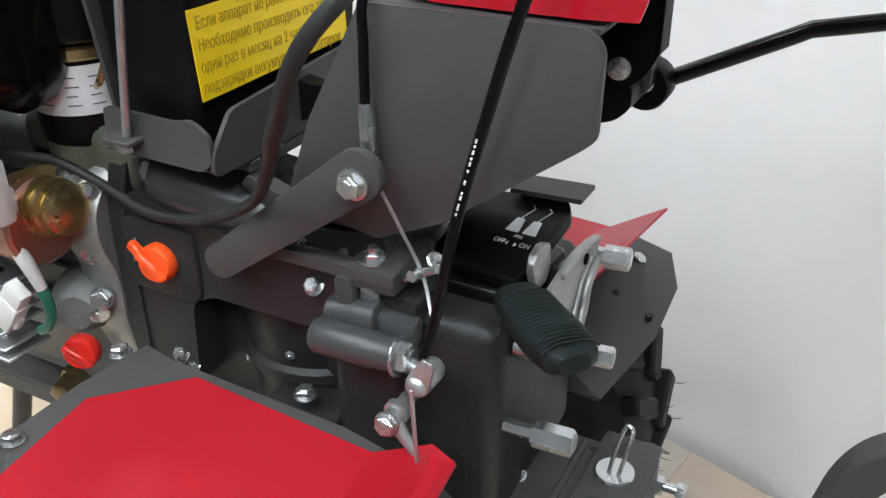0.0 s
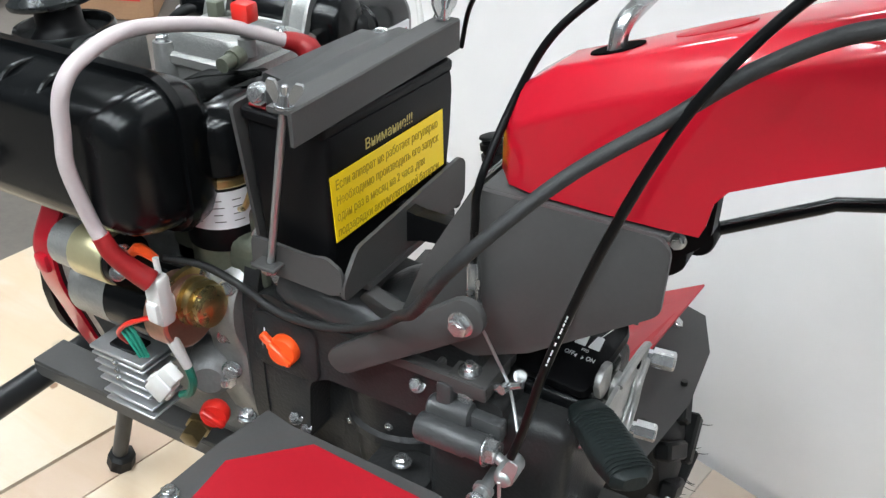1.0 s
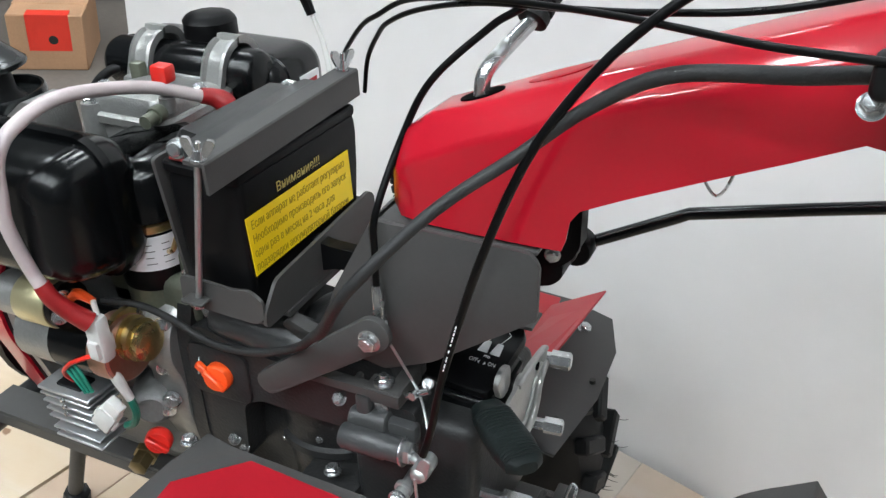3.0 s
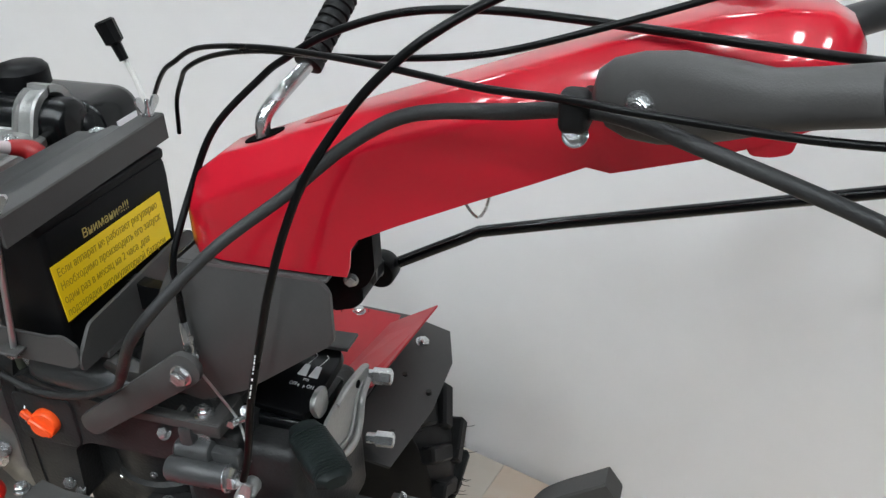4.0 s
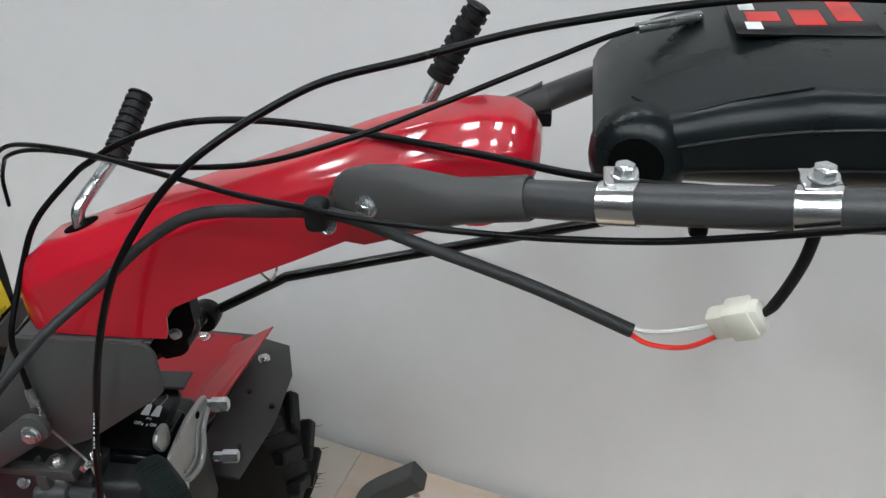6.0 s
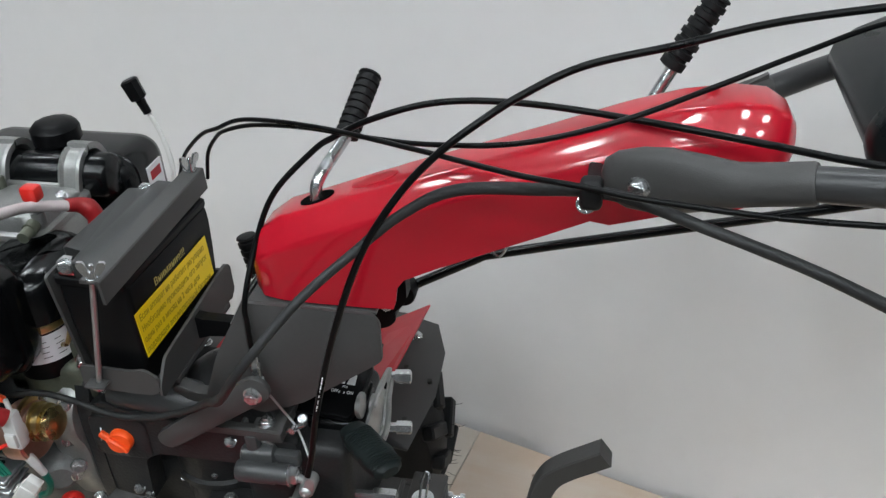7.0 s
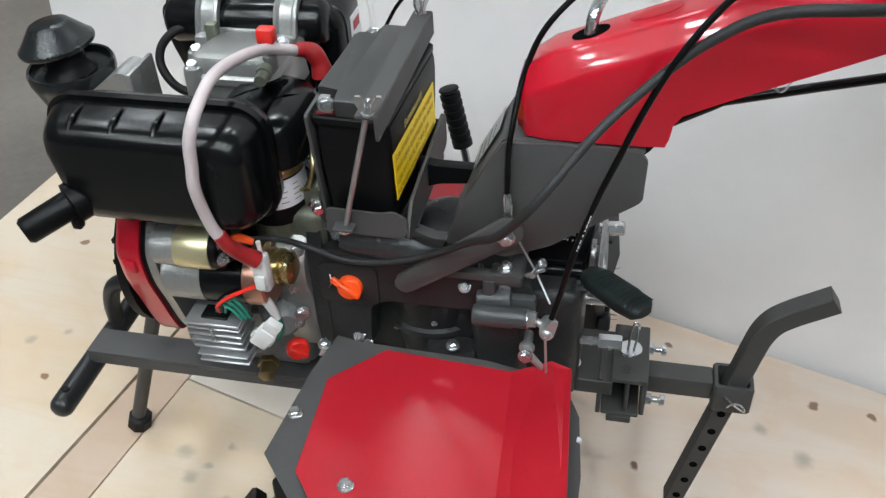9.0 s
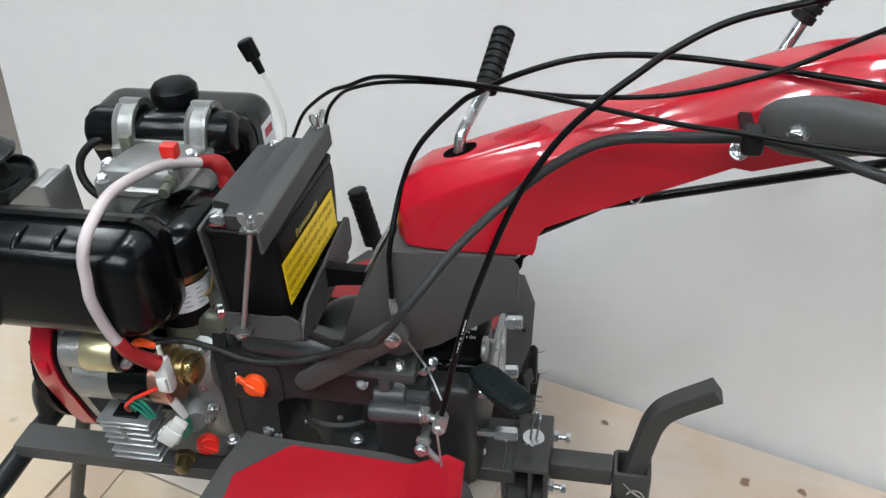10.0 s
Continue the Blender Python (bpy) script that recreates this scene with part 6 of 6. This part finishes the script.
# ---- the battery ----
BATTERY = thing("battery", (0.072, 0, 0.716), M @ Matrix.Translation((0.0745, 0, 0)) @ Matrix.Rotation(radians(-3.0), 4, "Z") @ Matrix.Translation((-0.0705, 0, 0)), "black lead-acid battery with a yellow sticker, in its tray", "battery")
bm = B()
rings = [[(x, y, z) for x, y in rrect(0.0705, 0.0, 0.0475 - g, 0.099 - g, 0.006)] for z, g in ((0.7165, 0.010), (0.722, 0.008), (0.80, 0.004), (0.838, 0.003), (0.852, 0.0035), (0.858, 0.0045))]
ring_faces(bm, rings)
case = part("case", bm, PLASTIC, BATTERY)
bm = B()
ring_faces(bm, [[(x, y, z) for x, y in rrect(0.0680, 0.0, 0.0445 - g, 0.0985 - g, 0.006)] for z, g in ((0.858, 0.0), (0.861, -0.0006), (0.866, -0.0006), (0.868, 0.001))])
part("rim", bm, PLASTIC, BATTERY)
bm = B()
prism(bm, fillet([(0.024, -0.070), (0.052, -0.070), (0.052, -0.097), (0.1075, -0.097), (0.1075, 0.097), (0.05, 0.097), (0.05, 0.072), (0.024, 0.072)], 0.004, 3), "z", 0.868, 0.8885, 0.002)
part("lid", bm, LID_PLASTIC, BATTERY)
bm = B()
box(bm, (0.030, -0.094, 0.868), (0.050, -0.077, 0.871), 0.001, 1)
part("terminal_seat", bm, RED_RUBBER, BATTERY)
for y in (-0.085, 0.086):
    bm = B()
    box(bm, (0.032, y - 0.011, 0.872), (0.047, y + 0.005, 0.887), 0.002, 1)
    tm = part("terminal", bm, ZINC, BATTERY, "bright lead terminal with bolt")
    bolt(tm, (0.044, y - 0.010, 0.882), (0.4, -1, 0.3), 0.0075)
LAB = Matrix(((0, 0, 1, 0), (1, 0, 0, 0), (0, 1, 0, 0), (0, 0, 0, 1)))
bm = B()
prism(bm, [(-0.093, 0.7615), (0.076, 0.7670), (0.073, 0.8265), (-0.097, 0.8255)], "x", 0.1160, 0.1168)
st = part("sticker", bm, YELLOW, BATTERY, "yellow warning sticker with four printed lines")
for k, line in enumerate(("\u0415\u0441\u043b\u0438 \u0430\u043f\u043f\u0430\u0440\u0430\u0442 \u043d\u0435 \u0440\u0430\u0431\u043e\u0442\u0430\u0435\u0442 \u0440\u0435\u0433\u0443\u043b\u044f\u0440\u043d\u043e", "\u041d\u0435\u043e\u0431\u0445\u043e\u0434\u0438\u043c\u043e \u043f\u0440\u043e\u0438\u0437\u0432\u043e\u0434\u0438\u0442\u044c \u0435\u0433\u043e \u0437\u0430\u043f\u0443\u0441\u043a", "\u043e\u0434\u0438\u043d \u0440\u0430\u0437 \u0432 \u043c\u0435\u0441\u044f\u0446 \u043d\u0430 2 \u0447\u0430\u0441\u0430 ,\u0434\u043b\u044f", "\u043f\u043e\u0434\u0437\u0430\u0440\u044f\u0434\u043a\u0438 \u0430\u043a\u043a\u0443\u043c\u0443\u043b\u044f\u0442\u043e\u0440\u043d\u043e\u0439 \u0431\u0430\u0442\u0430\u0440\u0435\u0438")):
    writing(line, 0.0125, Matrix.Translation((0.1172, -0.091, 0.8115 - 0.0150 * k)) @ LAB, FADED_INK, st, squeeze=0.69)
writing("\u0412\u043d\u0438\u043c\u0430\u043d\u0438\u0435!!!", 0.0140, Matrix.Translation((0.1163, -0.048, 0.8315)) @ LAB, YELLOW_INK, BATTERY, label="faded yellow printed heading", squeeze=0.9)

# ---- things beyond the end of the wall ----
Z0 = -0.045
def carton(name, c, size, turn, mat, label, category):
    ob = new(name)
    ob.matrix_world = pose(c[0], c[1], Z0, 0, 0, turn)
    tagged(ob, label, category)
    x, y, z = (v / 2 for v in size)
    bm = B()
    box(bm, (-x, -y, 0), (x, y, 2 * z), 0.004, 1)
    part("body", bm, mat, ob)
    bm = B()
    box(bm, (-x - 0.001, -0.03, 2 * z * 0.8), (x + 0.001, 0.03, 2 * z + 0.001), 0.0005, 1)
    part("tape", bm, CARDBOARD, ob)
    return ob


ob = carton("cardboard_box", (-2.082, 1.606), (0.25, 0.30, 0.20), 35.4, CARDBOARD, "brown cardboard box with a red printed band", "box")
bm = B()
box(bm, (-0.062, -0.1515, 0.072), (0.080, -0.10, 0.2015), 0.0005, 1)
band = part("printed_band", bm, RED_CARD, ob, "red printed band")
for x in (0.022,):
    bm = B()
    turned(bm, (x, -0.1514, 0.112), (x, -0.1522, 0.112), [(0, 0.016), (1, 0.016)], 14)
    part("dark_print", bm, INK, band)
ob = new("plastic_bag")
ob.matrix_world = pose(-2.52, 1.24, Z0)
tagged(ob, "crumpled white plastic bag on the floor", "bag")
bm = B()
bmesh.ops.create_icosphere(bm, subdivisions=3, radius=0.16)
rng = random.Random(3)
for v in bm.verts:
    v.co *= 0.82 + 0.30 * rng.random()
    v.co = V(v.co.x * 1.2, v.co.y, max(0.0, v.co.z * 0.6 + 0.07))
part("sheet", bm, PAPER_CONE, ob)
ob = new("white_funnel")
ob.matrix_world = pose(-1.86, 1.70, Z0)
tagged(ob, "white folded plastic sheet standing on the floor", "plastic sheet")
bm = B()
turned(bm, (0, 0, 0.0), (0.02, 0.02, 0.10), [(0, 0.060), (0.08, 0.056), (0.6, 0.020), (1, 0.006)], 9)
part("sheet", bm, PAPER_CONE, ob)
ob = new("storage_shelf")
ob.matrix_world = pose(-2.55, 2.28, Z0, 0, 0, 40)
tagged(ob, "dark wooden storage shelf with cartons", "shelf")
for z in (0.1, 0.6, 1.1, 1.6):
    bm = B()
    box(bm, (-1.0, -0.25, z), (1.0, 0.25, z + 0.04), 0.003, 1)
    part("board", bm, DARK_WOOD, ob)
for x in (-1.0, 0.96):
    for y in (-0.25, 0.21):
        bm = B()
        box(bm, (x, y, 0), (x + 0.04, y + 0.04, 1.9), 0.003, 1)
        part("post", bm, DARK_WOOD, ob)
for k, (x, w, h, mt) in enumerate(((-0.7, 0.4, 0.3, CARDBOARD), (-0.2, 0.35, 0.36, DARK_WOOD), (0.3, 0.42, 0.28, CARDBOARD), (0.75, 0.3, 0.34, CARDBOARD))):
    for z in (0.14, 0.64):
        c = new("carton")
        c.matrix_world = pose(-2.55, 2.28, Z0, 0, 0, 40) @ Matrix.Translation((x, 0, z))
        tagged(c, "cardboard carton on a dark shelf", "box", "cartons on the shelf")
        bm = B()
        box(bm, (-w / 2, -0.18, 0.001), (w / 2, 0.18, h), 0.004, 1)
        part("body", bm, mt, c)
